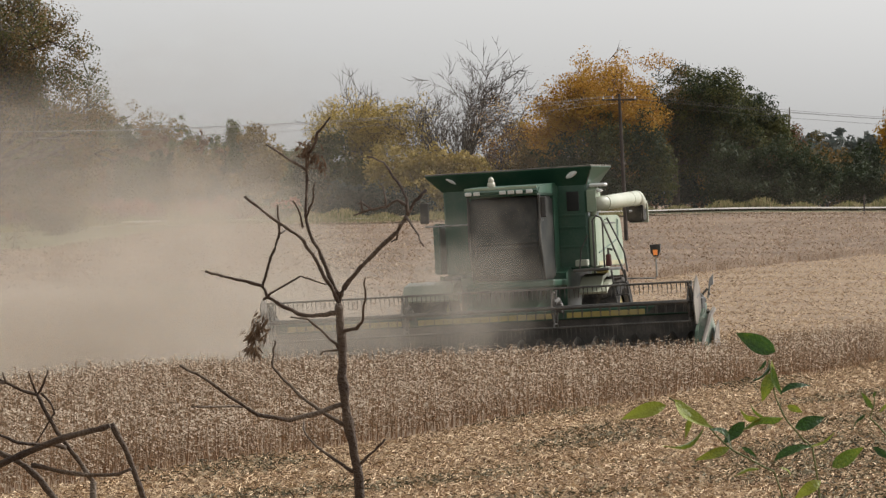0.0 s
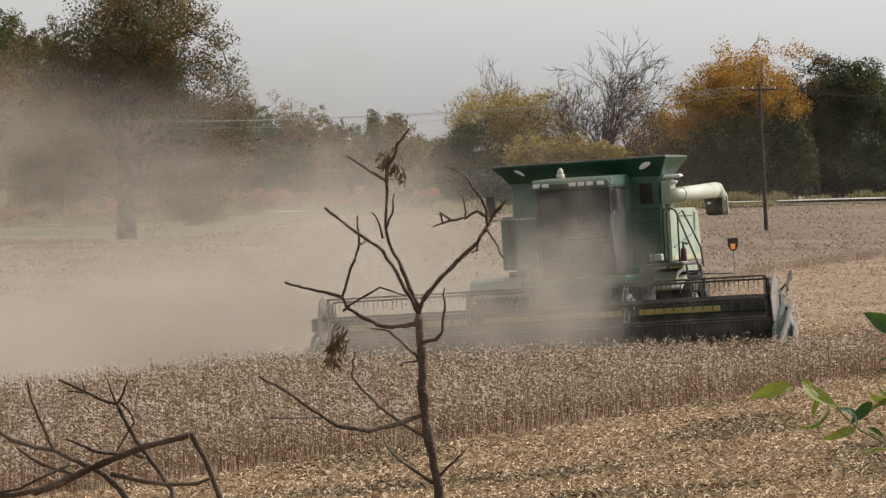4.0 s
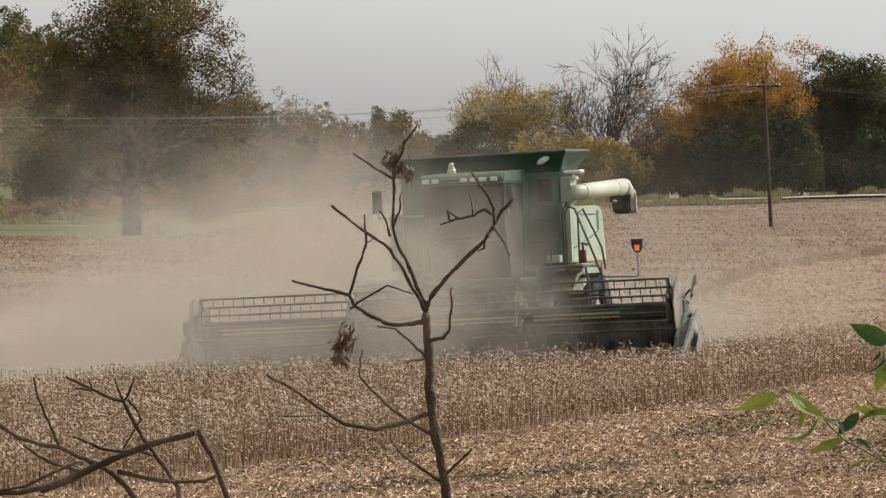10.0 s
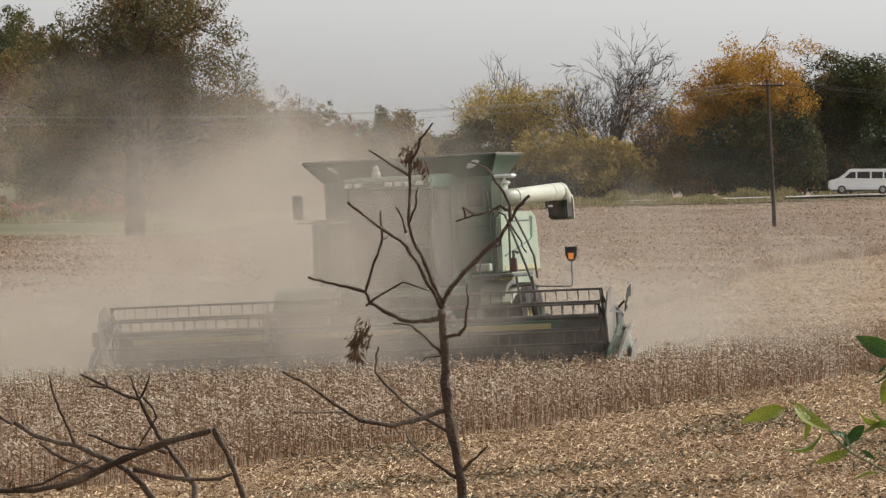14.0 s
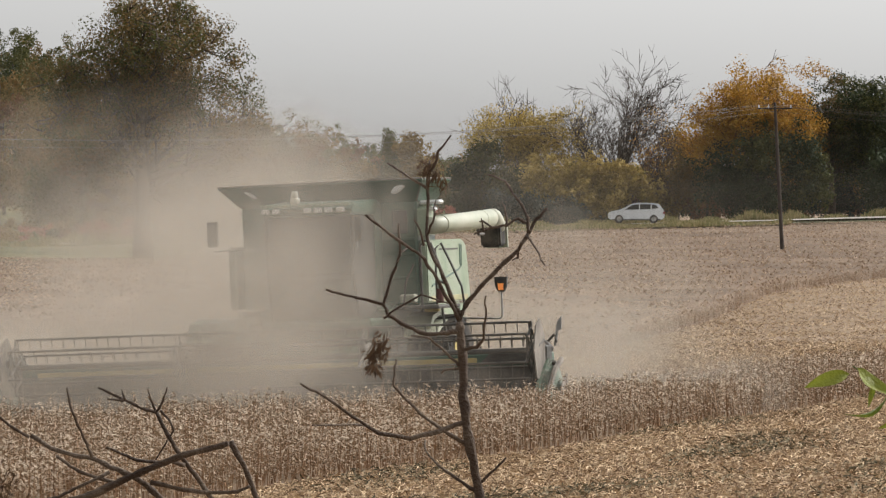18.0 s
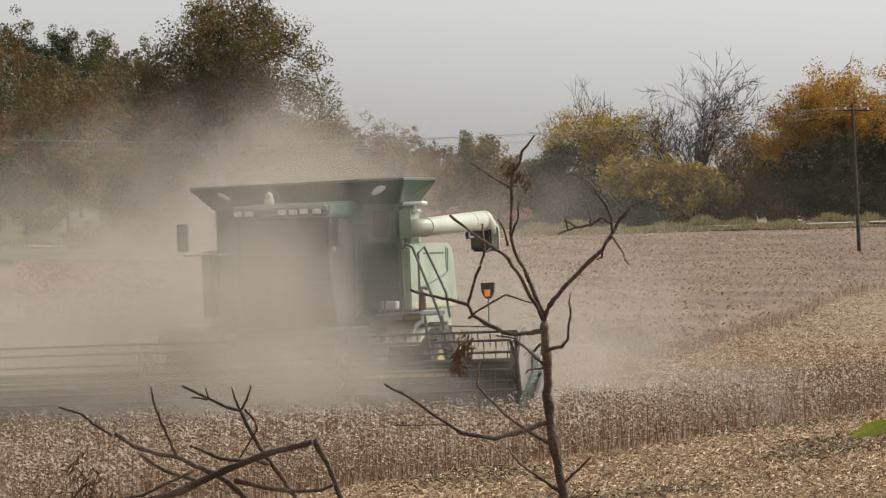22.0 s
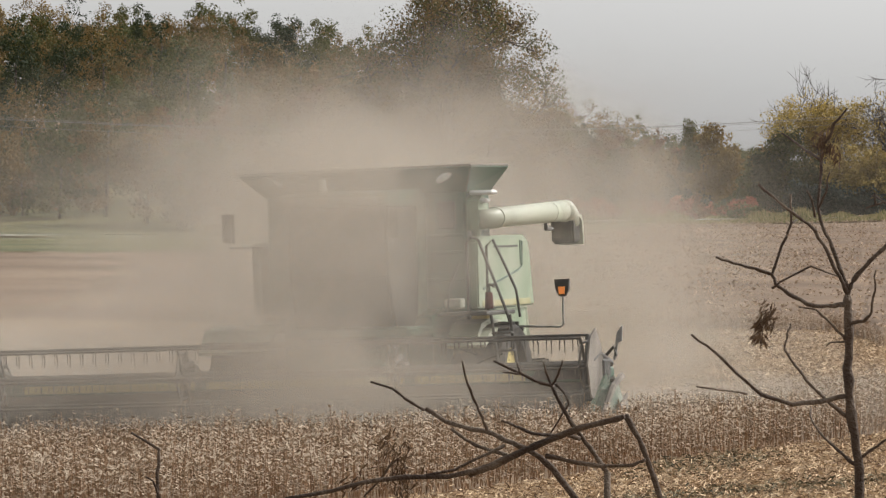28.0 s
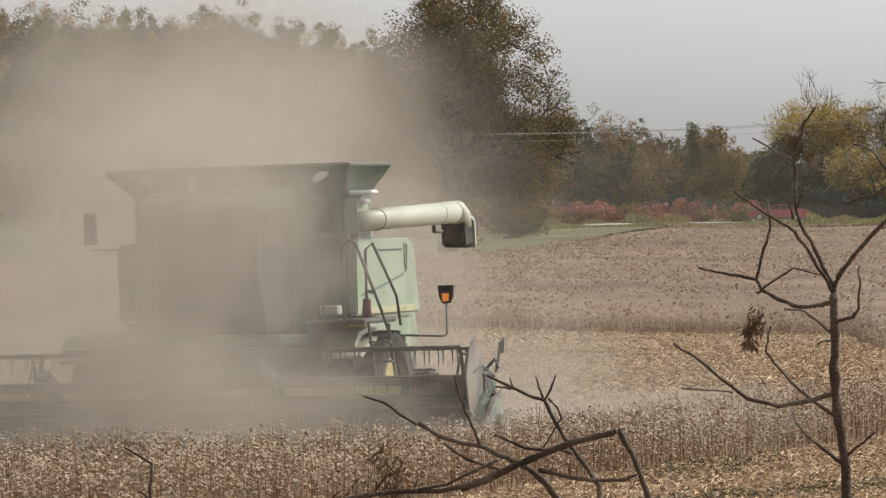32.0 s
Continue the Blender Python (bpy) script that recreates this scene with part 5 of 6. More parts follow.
# ---- foreground: dead sapling, fallen branch, leafy shoot ----
def strokes(heap, unit, lines, rnd, deep=0.05, sides=7):
    """Twigs drawn as (start radius, end radius, across, up, across, up, ...) in units."""
    for r0, r1, *c in lines:
        pts = [(c[i] * unit, 0, -c[i + 1] * unit) for i in range(0, len(c), 2)]
        n, y, out = len(pts), 0.0, []
        drift = rnd.uniform(-deep, deep)
        for i, (x, _, z) in enumerate(pts):
            out.append((x, drift * i / max(1, n - 1), z))
        fine, rad = [], []
        for i in range(n - 1):
            for s in range(3):
                w = s / 3
                q = Vector(out[i]).lerp(Vector(out[i + 1]), w)
                q += Vector((rnd.gauss(0, 1), rnd.gauss(0, 1), rnd.gauss(0, 1))) * unit * 1.2
                fine.append(q)
                rad.append(r0 + (r1 - r0) * (i + w) / (n - 1))
        fine.append(Vector(out[-1])), rad.append(r1)
        rad = [a * (1 + 0.18 * rnd.uniform(-1, 1)) for a in rad]
        heap.add(*ring_tube(fine, rad, sides))


def leaf_blade(length, width, curl, seed):
    """A pointed leaf along +x with a folded midrib and a little thickness."""
    n = 9
    v, f = [], []
    for i in range(n):
        s = i / (n - 1)
        w = width / 2 * math.sin(math.pi * min(1, s ** 0.8)) ** 0.9 * (1 - 0.25 * s)
        z = curl * length * (s - s * s) * 2 - 0.25 * curl * length * s * s
        wob = 0.06 * width * math.sin(9 * s + seed)
        for k in (-1, -0.5, 0, 0.5, 1):
            v.append((length * s, k * w, z + abs(k) * w * 0.45 + wob * k * k))
    for i in range(n - 1):
        for k in range(4):
            a = i * 5 + k
            f.append((a, a + 1, a + 6, a + 5))
    return v, f


sapling = thing("dead_sapling", "slender dead sapling with bare crooked dark branches", "sapling")
SAP = Vector((-0.0295, 12.0, 3.311))
sapling.location = SAP
rs = random.Random(5)
U = 0.000632
trunk_h = Heap()
strokes(trunk_h, U, [(0.0095, 0.0068, 95, 2290, 90, 1500, 75, 900, 52, 450, 34, 360, 19, 280, 9, 190, 10, 110, 2, 40, 0, 0)], rs, 0.0, 10)
trunk_h.done("trunk", [TWIG], sapling)
B = 0.0043
twigs = []
for line in (
        (B, 0.002, 0, 20, -33, 28, -88, 30, -138, 10, -183, -20, -196, -45, -188, -80, -166, -140, -153, -185, -158, -255),
        (0.003, 0.002, -196, -45, -243, -60, -298, -70, -343, -85),
        (0.002, 0.0014, -153, -182, -138, -190),
        (B * 0.85, 0.002, 0, -5, -23, -45, -58, -110, -93, -165, -138, -200, -198, -240, -243, -278),
        (B * 0.85, 0.002, -3, -20, -23, -70, -53, -140, -78, -190, -85, -230, -83, -320, -83, -380, -76, -420),
        (0.0028, 0.0015, -83, -345, -128, -375, -188, -412),
        (0.0028, 0.0015, -76, -390, -53, -440, -23, -482),
        (0.0022, 0.0012, -85, -225, -68, -260, -61, -315),
        (0.0022, 0.0012, -93, -200, -103, -240, -118, -265),
        (B, 0.0024, 0, 0, 12, -40, 52, -90, 102, -140, 152, -190, 177, -230, 197, -265, 227, -295),
        (0.003, 0.0015, 177, -230, 177, -270, 152, -315, 117, -365, 72, -382),
        (0.0028, 0.0014, 172, -255, 152, -270, 122, -250, 82, -245, 37, -228),
        (0.002, 0.001, 122, -250, 117, -300, 110, -312),
        (0.002, 0.001, 82, -245, 62, -262, 52, -260),
        (0.0018, 0.001, 62, -240, 55, -268),
        (0.0022, 0.0012, 177, -225, 197, -190, 217, -150),
        (0.0022, 0.0012, 160, -205, 150, -165, 138, -160),
        (0.0032, 0.0015, 8, 70, 45, 62, 62, 40, 66, -20, 67, -70),
        (0.0026, 0.0013, 2, 115, -35, 78, -80, 42, -125, 34),
        (0.002, 0.001, 0, 118, -38, 124, -48, 134),
        (0.0022, 0.0012, -196, -10, -165, -35, -100, -70, -30, -50),
        (0.0045, 0.0018, 9, 258, -48, 280, -128, 300, -208, 285, -278, 240, -343, 190, -408, 155),
        (0.0022, 0.0012, -248, 265, -318, 264, -378, 262),
        (0.0035, 0.0016, 17, 315, -28, 290, -78, 255, -138, 200, -170, 165, -170, 120, -165, 95),
        (0.003, 0.0014, 37, 435, -8, 405, -58, 370, -88, 335, -90, 310),
        (0.003, 0.0014, 47, 420, 92, 380, 120, 350)):
    h = Heap()
    strokes(h, U, [line], rs, 0.12)
    twigs.append((h.done("branch", [TWIG], sapling), line[2:4]))
rl = np.random.default_rng(8)


def shrivelled(spots, unit, n_scale=1.7):
    """Narrow curled dry leaves that hang from the twigs; spots: across, down, how many, how far spread."""
    h = Heap()
    for cx, cz, k, sp in spots:
        k = int(k * n_scale)
        o = np.stack([rl.normal(cx, sp, k) * unit, rl.normal(0, 0.012, k), -rl.normal(cz, sp * 1.3, k) * unit], 1)
        d = np.stack([rl.normal(-0.25, 0.45, k), rl.normal(0, 0.4, k), rl.normal(-0.9, 0.5, k)], 1)
        d *= (rl.uniform(0.01, 0.026, k) / np.linalg.norm(d, axis=1))[:, None]
        w = np.cross(d, rl.normal(0, 1, (k, 3)))
        w *= (rl.uniform(0.0009, 0.0024, k) / np.linalg.norm(w, axis=1))[:, None]
        h.quads(np.stack([o, o + d * 0.5 + w, o + d, o + d * 0.5 - w], 1))
    return h


tuft = shrivelled(((-203, 52, 46, 10), (-70, -395, 34, 14), (-45, -368, 20, 9), (-90, -400, 14, 8), (-215, 82, 40, 9), (-222, 112, 26, 7)), U).done("dry_leaves", [DRY], sapling, "clusters of shrivelled brown leaves")

fallen = thing("bare_branch", "tangle of bare dark angular branches", "branch")
fallen.location = SAP
V = 0.000389
FX, FY = 1761.0, -64.0                       # the sapling's fork in this branch's own units
for line in (
        (0.007, 0.0045, 600, 800, 500, 669, 450, 625, 390, 585, 300, 550, 230, 515, 150, 505, 50, 475, -40, 420),
        (0.0035, 0.002, -40, 420, -120, 370, -170, 330, -260, 300),
        (0.008, 0.006, 150, 690, 240, 655, 380, 590, 450, 560, 540, 520, 620, 490, 720, 465, 805, 440),
        (0.006, 0.0065, 805, 440, 850, 520, 880, 580, 905, 650, 925, 700, 960, 820, 1010, 1000),
        (0.0055, 0.0025, 730, 680, 680, 610, 620, 530, 580, 475, 530, 390, 495, 320, 430, 300, 360, 265, 250, 215),
        (0.0028, 0.0016, 360, 268, 290, 262), (0.0025, 0.0016, 365, 265, 350, 220),
        (0.003, 0.0016, 490, 305, 475, 260, 465, 215), (0.003, 0.0016, 500, 315, 525, 270, 545, 210),
        (0.0025, 0.0016, 515, 310, 550, 350, 568, 395, 545, 430, 490, 520),
        (0.0035, 0.002, 225, 505, 205, 450, 170, 370, 135, 270, 125, 210),
        (0.0045, 0.0025, 615, 540, 560, 525, 490, 525, 420, 515, 350, 485, 290, 460),
        (0.0045, 0.0028, 310, 608, 200, 580, 130, 545, 70, 505),
        (0.004, 0.0025, 300, 570, 150, 640, 90, 669, -60, 700),
        (0.005, 0.0035, 470, 610, 560, 630, 700, 655, 840, 650, 890, 625),
        (0.0065, 0.0045, 380, 590, 250, 660, 60, 700, -120, 700, -300, 725, -480, 770, -616, 790),
        (0.003, 0.0018, -170, 640, -230, 720, -300, 790),
        (0.004, 0.0025, -1160, 900, -1168, 690, -1161, 590, -1284, 520),
        (0.003, 0.0016, -1150, 800, -1180, 720, -1210, 700)):
    h = Heap()
    strokes(h, V, [(line[0] * 0.8, line[1] * 0.8, *[c - (FX if i % 2 == 0 else FY) for i, c in enumerate(line[2:])])], rs, 0.1)
    h.done("branch", [TWIG], fallen)
shrivelled([(a - FX, b - FY, k, sp) for a, b, k, sp in ((-150, 640, 60, 45), (-190, 560, 26, 34), (-120, 700, 44, 40), (-330, 690, 16, 40))], V).done("dry_leaves", [DRY], fallen, "shrivelled brown leaves on the twigs")
for line in ((0.012, 0.008, 700, 3600, 690, 2000, 640, 1200, 600, 800), (0.009, 0.006, 960, 3600, 1010, 1000, 960, 820), (0.006, 0.004, -1160, 3600, -1160, 900), (0.008, 0.005, 720, 1500, 730, 680)):
    h = Heap()                                 # its stems run down to the bank
    strokes(h, V, [line], rs, 0.0)
    h.v = [a - np.array((FX * V, 0, -FY * V), np.float32) for a in h.v]
    h.done("stem", [TWIG], fallen)

shoot = thing("leafy_shoot", "leafy green shoot with pointed leaves", "shrub")
SHOOT = Vector((0.582, 10.5, 3.08))
W = 0.000594
sh = Heap()
strokes(sh, W, [(0.0018, 0.001, 60, 800, 30, 60, 10, 0, -90, -50, -150, -110, -245, -180),
                (0.0018, 0.001, 130, 800, 120, 60, 100, -60, 40, -120, 10, -180, -5, -270),
                (0.0018, 0.001, 330, 800, 330, 0, 300, -70, 240, -130, 250, -180)], rs, 0.01, 6)
sh.done("stem", [material("shoot_stem", [(0.07, 0.1, 0.03), (0.16, 0.15, 0.06)], 0.7, scale=20, fine=200)], shoot)
k = 0
for bx, by, tx, ty in ((-250, -160, -350, -130), (-235, -175, -150, -110), (-160, -110, -250, -60), (-60, -120, -110, -70), (-100, -60, -177, -32),
                       (30, -130, -60, -110), (-5, -130, -45, -160), (10, -290, -78, -332), (-10, -270, -30, -245), (5, -270, 15, -215), (20, -190, 90, -210),
                       (40, -160, 75, -145), (10, -25, 100, -60), (-30, -10, -85, 5), (-70, -60, -35, -35), (150, -10, 220, -55), (260, -145, 318, -160),
                       (230, -140, 200, -110), (250, -60, 290, -30), (245, -180, 250, -195), (20, -10, 50, 12), (300, -110, 350, -80), (120, 20, 60, 60), (330, -20, 390, -60),
                       (-2, -268, -38, -222), (0, -255, 22, -190), (4, -240, -18, -176), (8, -300, -44, -318), (-150, -105, -96, -62), (-190, -140, -205, -84),
                       (60, -105, 128, -130), (95, -62, 150, -92), (-20, -128, -70, -146), (250, -150, 222, -190)):
    k += 1
    ln = math.hypot(tx - bx, ty - by) * W
    v, f = leaf_blade(ln * 1.1, ln * (0.4 + 0.12 * math.sin(k * 3.3)), 0.32 if k % 2 else -0.28, k)
    lf = mesh_object("leaf", v, f, LEAF, shoot)
    lf.location = (bx * W, 0.02 * math.sin(k * 2.1), -by * W)
    lf.rotation_euler = (radians(58 + 42 * math.sin(k * 1.7)), math.atan2(ty - by, tx - bx), 0)
    for p in lf.data.polygons:
        p.use_smooth = True
shoot.location = SHOOT


# ---- cars on the road ----
def car(paint, label, outline, windows, screen, wheel_x, tall_nose=0.75):
    """A car seen from its side; outline and windows in the plane of its length and height, the front towards -x."""
    c = thing("car", label, "car", "cars on the road")
    front, back = min(q[0] for q in outline), max(q[0] for q in outline)
    bm = bmesh.new()
    slab(bm, outline, -0.86, 0.86, "y")
    bmesh.ops.bevel(bm, geom=list(bm.edges), offset=0.05, segments=2, affect="EDGES")
    part("body", bm, paint, c)
    for quad in windows:
        for y0, y1 in ((-0.872, -0.852), (0.852, 0.872)):
            bm = bmesh.new()
            slab(bm, quad, y0, y1, "y")
            part("window", bm, GLASS, c, "dark car window")
    bm = bmesh.new()
    (xa, za), (xb, zb) = screen
    slab(bm, [(xa - 0.02, za), (xb - 0.02, zb), (xb + 0.02, zb), (xa + 0.02, za)], -0.74, 0.74, "y")
    part("windscreen", bm, GLASS, c, "sloping dark windscreen")
    bm = bmesh.new()
    slab(bm, [(front + 0.35, 0.22), (front + 0.35, 0.34), (back - 0.35, 0.34), (back - 0.35, 0.22)], -0.875, 0.875, "y")
    part("sill", bm, BLACK, c)
    for x in wheel_x:
        for y in (-0.8, 0.8):
            w = thing("wheel", "", "")
            w.parent = c
            bm = bmesh.new()
            pipe(bm, [(x, y - 0.11, 0.34), (x, y + 0.11, 0.34)], 0.34, 20)
            part("tyre", bm, RUBBER, w)
            bm = bmesh.new()
            pipe(bm, [(x, y - 0.13, 0.34), (x, y + 0.13, 0.34)], 0.21, 14)
            part("rim", bm, STEEL, w)
    bm = bmesh.new()
    box(bm, front - 0.01, front + 0.24, -0.8, -0.5, tall_nose - 0.13, tall_nose + 0.01, 0.03)
    part("headlight", bm, LAMP, c)
    bm = bmesh.new()
    box(bm, back - 0.16, back + 0.01, -0.87, -0.62, tall_nose - 0.02, tall_nose + 0.2, 0.03)
    part("tail_light", bm, RED, c)
    return c


VAN = dict(outline=[(-2.75, 0.42), (-2.78, 0.95), (-2.6, 1.12), (-1.95, 1.24), (-1.2, 1.92), (-0.9, 2.05), (2.4, 2.05), (2.66, 1.92), (2.75, 1.1), (2.74, 0.45), (2.5, 0.3), (-2.5, 0.3)],
           windows=[[(-1.55, 1.28), (-1.02, 1.78), (-0.62, 1.78), (-0.62, 1.26)], [(-0.48, 1.26), (-0.48, 1.8), (0.55, 1.8), (0.55, 1.26)], [(0.68, 1.26), (0.68, 1.8), (1.6, 1.8), (1.6, 1.26)], [(1.72, 1.26), (1.72, 1.8), (2.52, 1.78), (2.58, 1.28)]],
           screen=((-1.92, 1.28), (-1.24, 1.9)), wheel_x=(-1.75, 1.6), tall_nose=0.95)
SUV = dict(outline=[(-2.28, 0.4), (-2.32, 0.78), (-2.1, 0.96), (-1.2, 1.1), (-0.5, 1.52), (0.0, 1.66), (1.3, 1.66), (1.85, 1.56), (2.2, 1.1), (2.3, 0.9), (2.26, 0.42), (2.0, 0.28), (-2.0, 0.28)],
           windows=[[(-0.95, 1.1), (-0.38, 1.48), (0.2, 1.55), (0.2, 1.12)], [(0.28, 1.12), (0.28, 1.55), (1.15, 1.55), (1.15, 1.15)], [(1.24, 1.16), (1.24, 1.53), (1.6, 1.48), (1.82, 1.22)]],
           screen=((-1.18, 1.13), (-0.52, 1.53)), wheel_x=(-1.42, 1.4))
SEDAN = dict(outline=[(-2.35, 0.38), (-2.4, 0.66), (-2.2, 0.82), (-1.1, 0.96), (-0.35, 1.36), (0.2, 1.45), (0.8, 1.42), (1.55, 1.08), (2.3, 1.0), (2.38, 0.8), (2.32, 0.4), (2.0, 0.26), (-2.0, 0.26)],
             windows=[[(-0.86, 0.98), (-0.24, 1.32), (0.2, 1.37), (0.2, 0.99)], [(0.28, 0.99), (0.28, 1.37), (0.78, 1.34), (1.26, 1.06), (1.2, 1.0)]],
             screen=((-1.08, 1.0), (-0.36, 1.37)), wheel_x=(-1.45, 1.42), tall_nose=0.7)


def paint(name, a, b):
    return material(name, [a, b], 0.3, scale=1, fine=12, bump=0, spec=0.6)


PAINT_W, PAINT_S = paint("white_car_paint", (0.72, 0.72, 0.72), (0.8, 0.8, 0.8)), paint("silver_car_paint", (0.5, 0.52, 0.54), (0.6, 0.62, 0.64))
PAINT_T, PAINT_R = paint("teal_car_paint", (0.18, 0.28, 0.3), (0.24, 0.34, 0.36)), paint("dark_red_car_paint", (0.2, 0.02, 0.035), (0.27, 0.035, 0.05))
# car, time at which it passes the bearing, that bearing, speed in m/s
CARS = [(car(PAINT_W, "white passenger van driving along the country road", **VAN), 14.57, m_(1280), 19.5),
        (car(PAINT_S, "silver sport utility car driving along the country road", **SUV), 18.0, m_(1107), 23.6),
        (car(PAINT_T, "pale teal saloon car driving along the country road", **SEDAN), 24.0, m_(939), 20.4),
        (car(PAINT_R, "dark red hatchback driving along the country road", **SEDAN), 25.0, m_(850), 22.5),
        (car(PAINT_R, "dark red saloon car driving along the road", **SEDAN), 32.0, m_(818), 20.0)]


# ---- dust ----
def dust_material(name, density, tint, ragged=1.3, grain=1.7):
    m = bpy.data.materials.new(name)
    m.use_nodes = True
    n, l = m.node_tree.nodes, m.node_tree.links
    n.remove(n["Principled BSDF"])
    co, info = n.new("ShaderNodeTexCoord"), n.new("ShaderNodeObjectInfo")
    ln = n.new("ShaderNodeVectorMath")
    ln.operation = "LENGTH"
    l.new(co.outputs["Object"], ln.inputs[0])
    nz = n.new("ShaderNodeTexNoise")
    nz.noise_dimensions = "4D"
    nz.inputs["Scale"].default_value, nz.inputs["Detail"].default_value, nz.inputs["Roughness"].default_value = grain, 3.0, 0.55
    nz.inputs["Distortion"].default_value = 0.35
    far = n.new("ShaderNodeMath")
    far.operation = "MULTIPLY"
    far.inputs[1].default_value = 40.0
    l.new(info.outputs["Random"], far.inputs[0])
    l.new(co.outputs["Object"], nz.inputs["Vector"]), l.new(far.outputs[0], nz.inputs["W"])
    # the noise eats into the rim, so that the veils end in lobes and wisps
    rag = n.new("ShaderNodeMath")
    rag.operation = "MULTIPLY_ADD"
    rag.inputs[1].default_value, rag.inputs[2].default_value = -ragged, ragged * 0.5
    l.new(nz.outputs["Fac"], rag.inputs[0])
    rim = n.new("ShaderNodeMath")
    rim.operation = "ADD"
    l.new(ln.outputs["Value"], rim.inputs[0]), l.new(rag.outputs[0], rim.inputs[1])
    soft = n.new("ShaderNodeMapRange")
    soft.interpolation_type = "SMOOTHERSTEP"
    soft.inputs["From Min"].default_value, soft.inputs["From Max"].default_value = 0.92, 0.05
    l.new(rim.outputs[0], soft.inputs["Value"])
    edge = n.new("ShaderNodeMapRange")
    edge.interpolation_type = "SMOOTHSTEP"
    edge.inputs["From Min"].default_value, edge.inputs["From Max"].default_value = 1.0, 0.8
    l.new(ln.outputs["Value"], edge.inputs["Value"])
    fall = n.new("ShaderNodeMath")
    fall.operation = "MULTIPLY"
    l.new(soft.outputs[0], fall.inputs[0]), l.new(edge.outputs[0], fall.inputs[1])
    cut = n.new("ShaderNodeMapRange")
    cut.interpolation_type = "SMOOTHERSTEP"
    cut.inputs["From Min"].default_value, cut.inputs["From Max"].default_value = 0.14, 0.66
    l.new(nz.outputs["Fac"], cut.inputs["Value"])
    mul, den = n.new("ShaderNodeMath"), n.new("ShaderNodeMath")
    mul.operation = den.operation = "MULTIPLY"
    l.new(fall.outputs[0], mul.inputs[0]), l.new(cut.outputs[0], mul.inputs[1])
    den.inputs[1].default_value = density
    l.new(mul.outputs[0], den.inputs[0])
    d, t, both = n.new("ShaderNodeBsdfDiffuse"), n.new("ShaderNodeBsdfTranslucent"), n.new("ShaderNodeMixShader")
    d.inputs["Color"].default_value = t.inputs["Color"].default_value = (*tint, 1)
    l.new(d.outputs[0], both.inputs[1]), l.new(t.outputs[0], both.inputs[2])
    cl, mx = n.new("ShaderNodeBsdfTransparent"), n.new("ShaderNodeMixShader")
    l.new(den.outputs[0], mx.inputs["Fac"])
    l.new(cl.outputs[0], mx.inputs[1]), l.new(both.outputs[0], mx.inputs[2])
    l.new(mx.outputs[0], n["Material Output"].inputs["Surface"])
    return m


TINT = (0.61, 0.555, 0.48)
DUST = {k: dust_material("dust_" + k, v, TINT) for k, v in (("mist", 0.06), ("haze", 0.12), ("wisp", 0.205), ("thin", 0.22), ("veil", 0.26), ("medium", 0.26), ("thick", 0.27))}
LAYERS = {"mist": 1, "haze": 1, "wisp": 1, "thin": 2, "veil": 2, "medium": 3, "thick": 6}


def puff_mesh(seed, mat):
    """A soft rounded veil of dust: a shallow lumpy bowl."""
    n, rings = 24, 7
    v, f = [(0, -0.05 + 0.012 * noise.noise((0, 0, seed)), 0)], []
    for j in range(1, rings + 1):
        q = j / rings
        for k in range(n):
            a = 2 * math.pi * k / n
            x, z = q * math.cos(a), q * math.sin(a)
            v.append((x, -0.05 * (1 - q * q) + 0.012 * noise.noise((x * 1.5, z * 1.5, seed)), z))
    for k in range(n):
        f.append((0, 1 + (k + 1) % n, 1 + k))
    for j in range(rings - 1):
        for k in range(n):
            a, b = 1 + j * n + k, 1 + j * n + (k + 1) % n
            f.append((a, b, b + n, a + n))
    me = bpy.data.meshes.new("puff")
    me.from_pydata(v, [], f)
    for p in me.polygons:
        p.use_smooth = True
    me.materials.append(DUST[mat])
    return me


PUFFS = {k: [puff_mesh(s * 3.1, k) for s in range(3)] for k in DUST}
dust = thing("dust_cloud", "billowing pale tan dust round the harvester", "dust cloud", kind="stuff")
puffs = []


def puff(kind, size, *way):
    """A veil of dust; size: width and height; way: rows of time and place beside the machine (across, behind, up) over the clip."""
    for k in range(LAYERS[kind]):
        ob = new("puff", PUFFS[kind][len(puffs) % 3])
        ob.parent = dust
        i = len(puffs)
        w, h = size[0] * (1 + 0.16 * math.sin(i * 2.1)), size[1] * (1 + 0.16 * math.sin(i * 3.7 + 1))
        ob.scale = (w / 2, 1.2, h / 2)
        da, du = (0.13 * size[0] * math.sin(i * 5.3), 0.1 * size[1] * math.sin(i * 4.1)) if k else (0, 0)
        puffs.append((ob, [(t, a + da, b, u + du) for t, a, b, u in way]))


# thin haze over the far fields and before the trees
for a_, b_ in ((-70, 420), (-36, 430)):
    puff("haze", (120, 26), (0, a_, b_, 3.5), (32, a_ - 4, b_ - 4, 3.5))
# the low bank that trails on the far side
puff("thick", (20, 4.4), (0, -13, 9, 0.8), (9, -9, 8, 0.6), (16, -8, 8, 0.45), (25, -8, 7, 0.35), (32, -6, 7, 0.4))
puff("thick", (18, 4), (0, -10, 20, 0.8), (9, -8, 18, 0.6), (16, -7, 18, 0.4), (25, -7, 17, 0.4), (32, -5, 16, 0.5))
puff("thin", (22, 4), (0, -20, 16, 0.8), (8, -13, 14, 0.4), (16, -11, 14, 0.4), (32, -10, 12, 0.4))
puff("wisp", (40, 4.4), (0, -24, 50, 1.0), (16, -16, 46, 0.8), (32, -14, 40, 0.8))
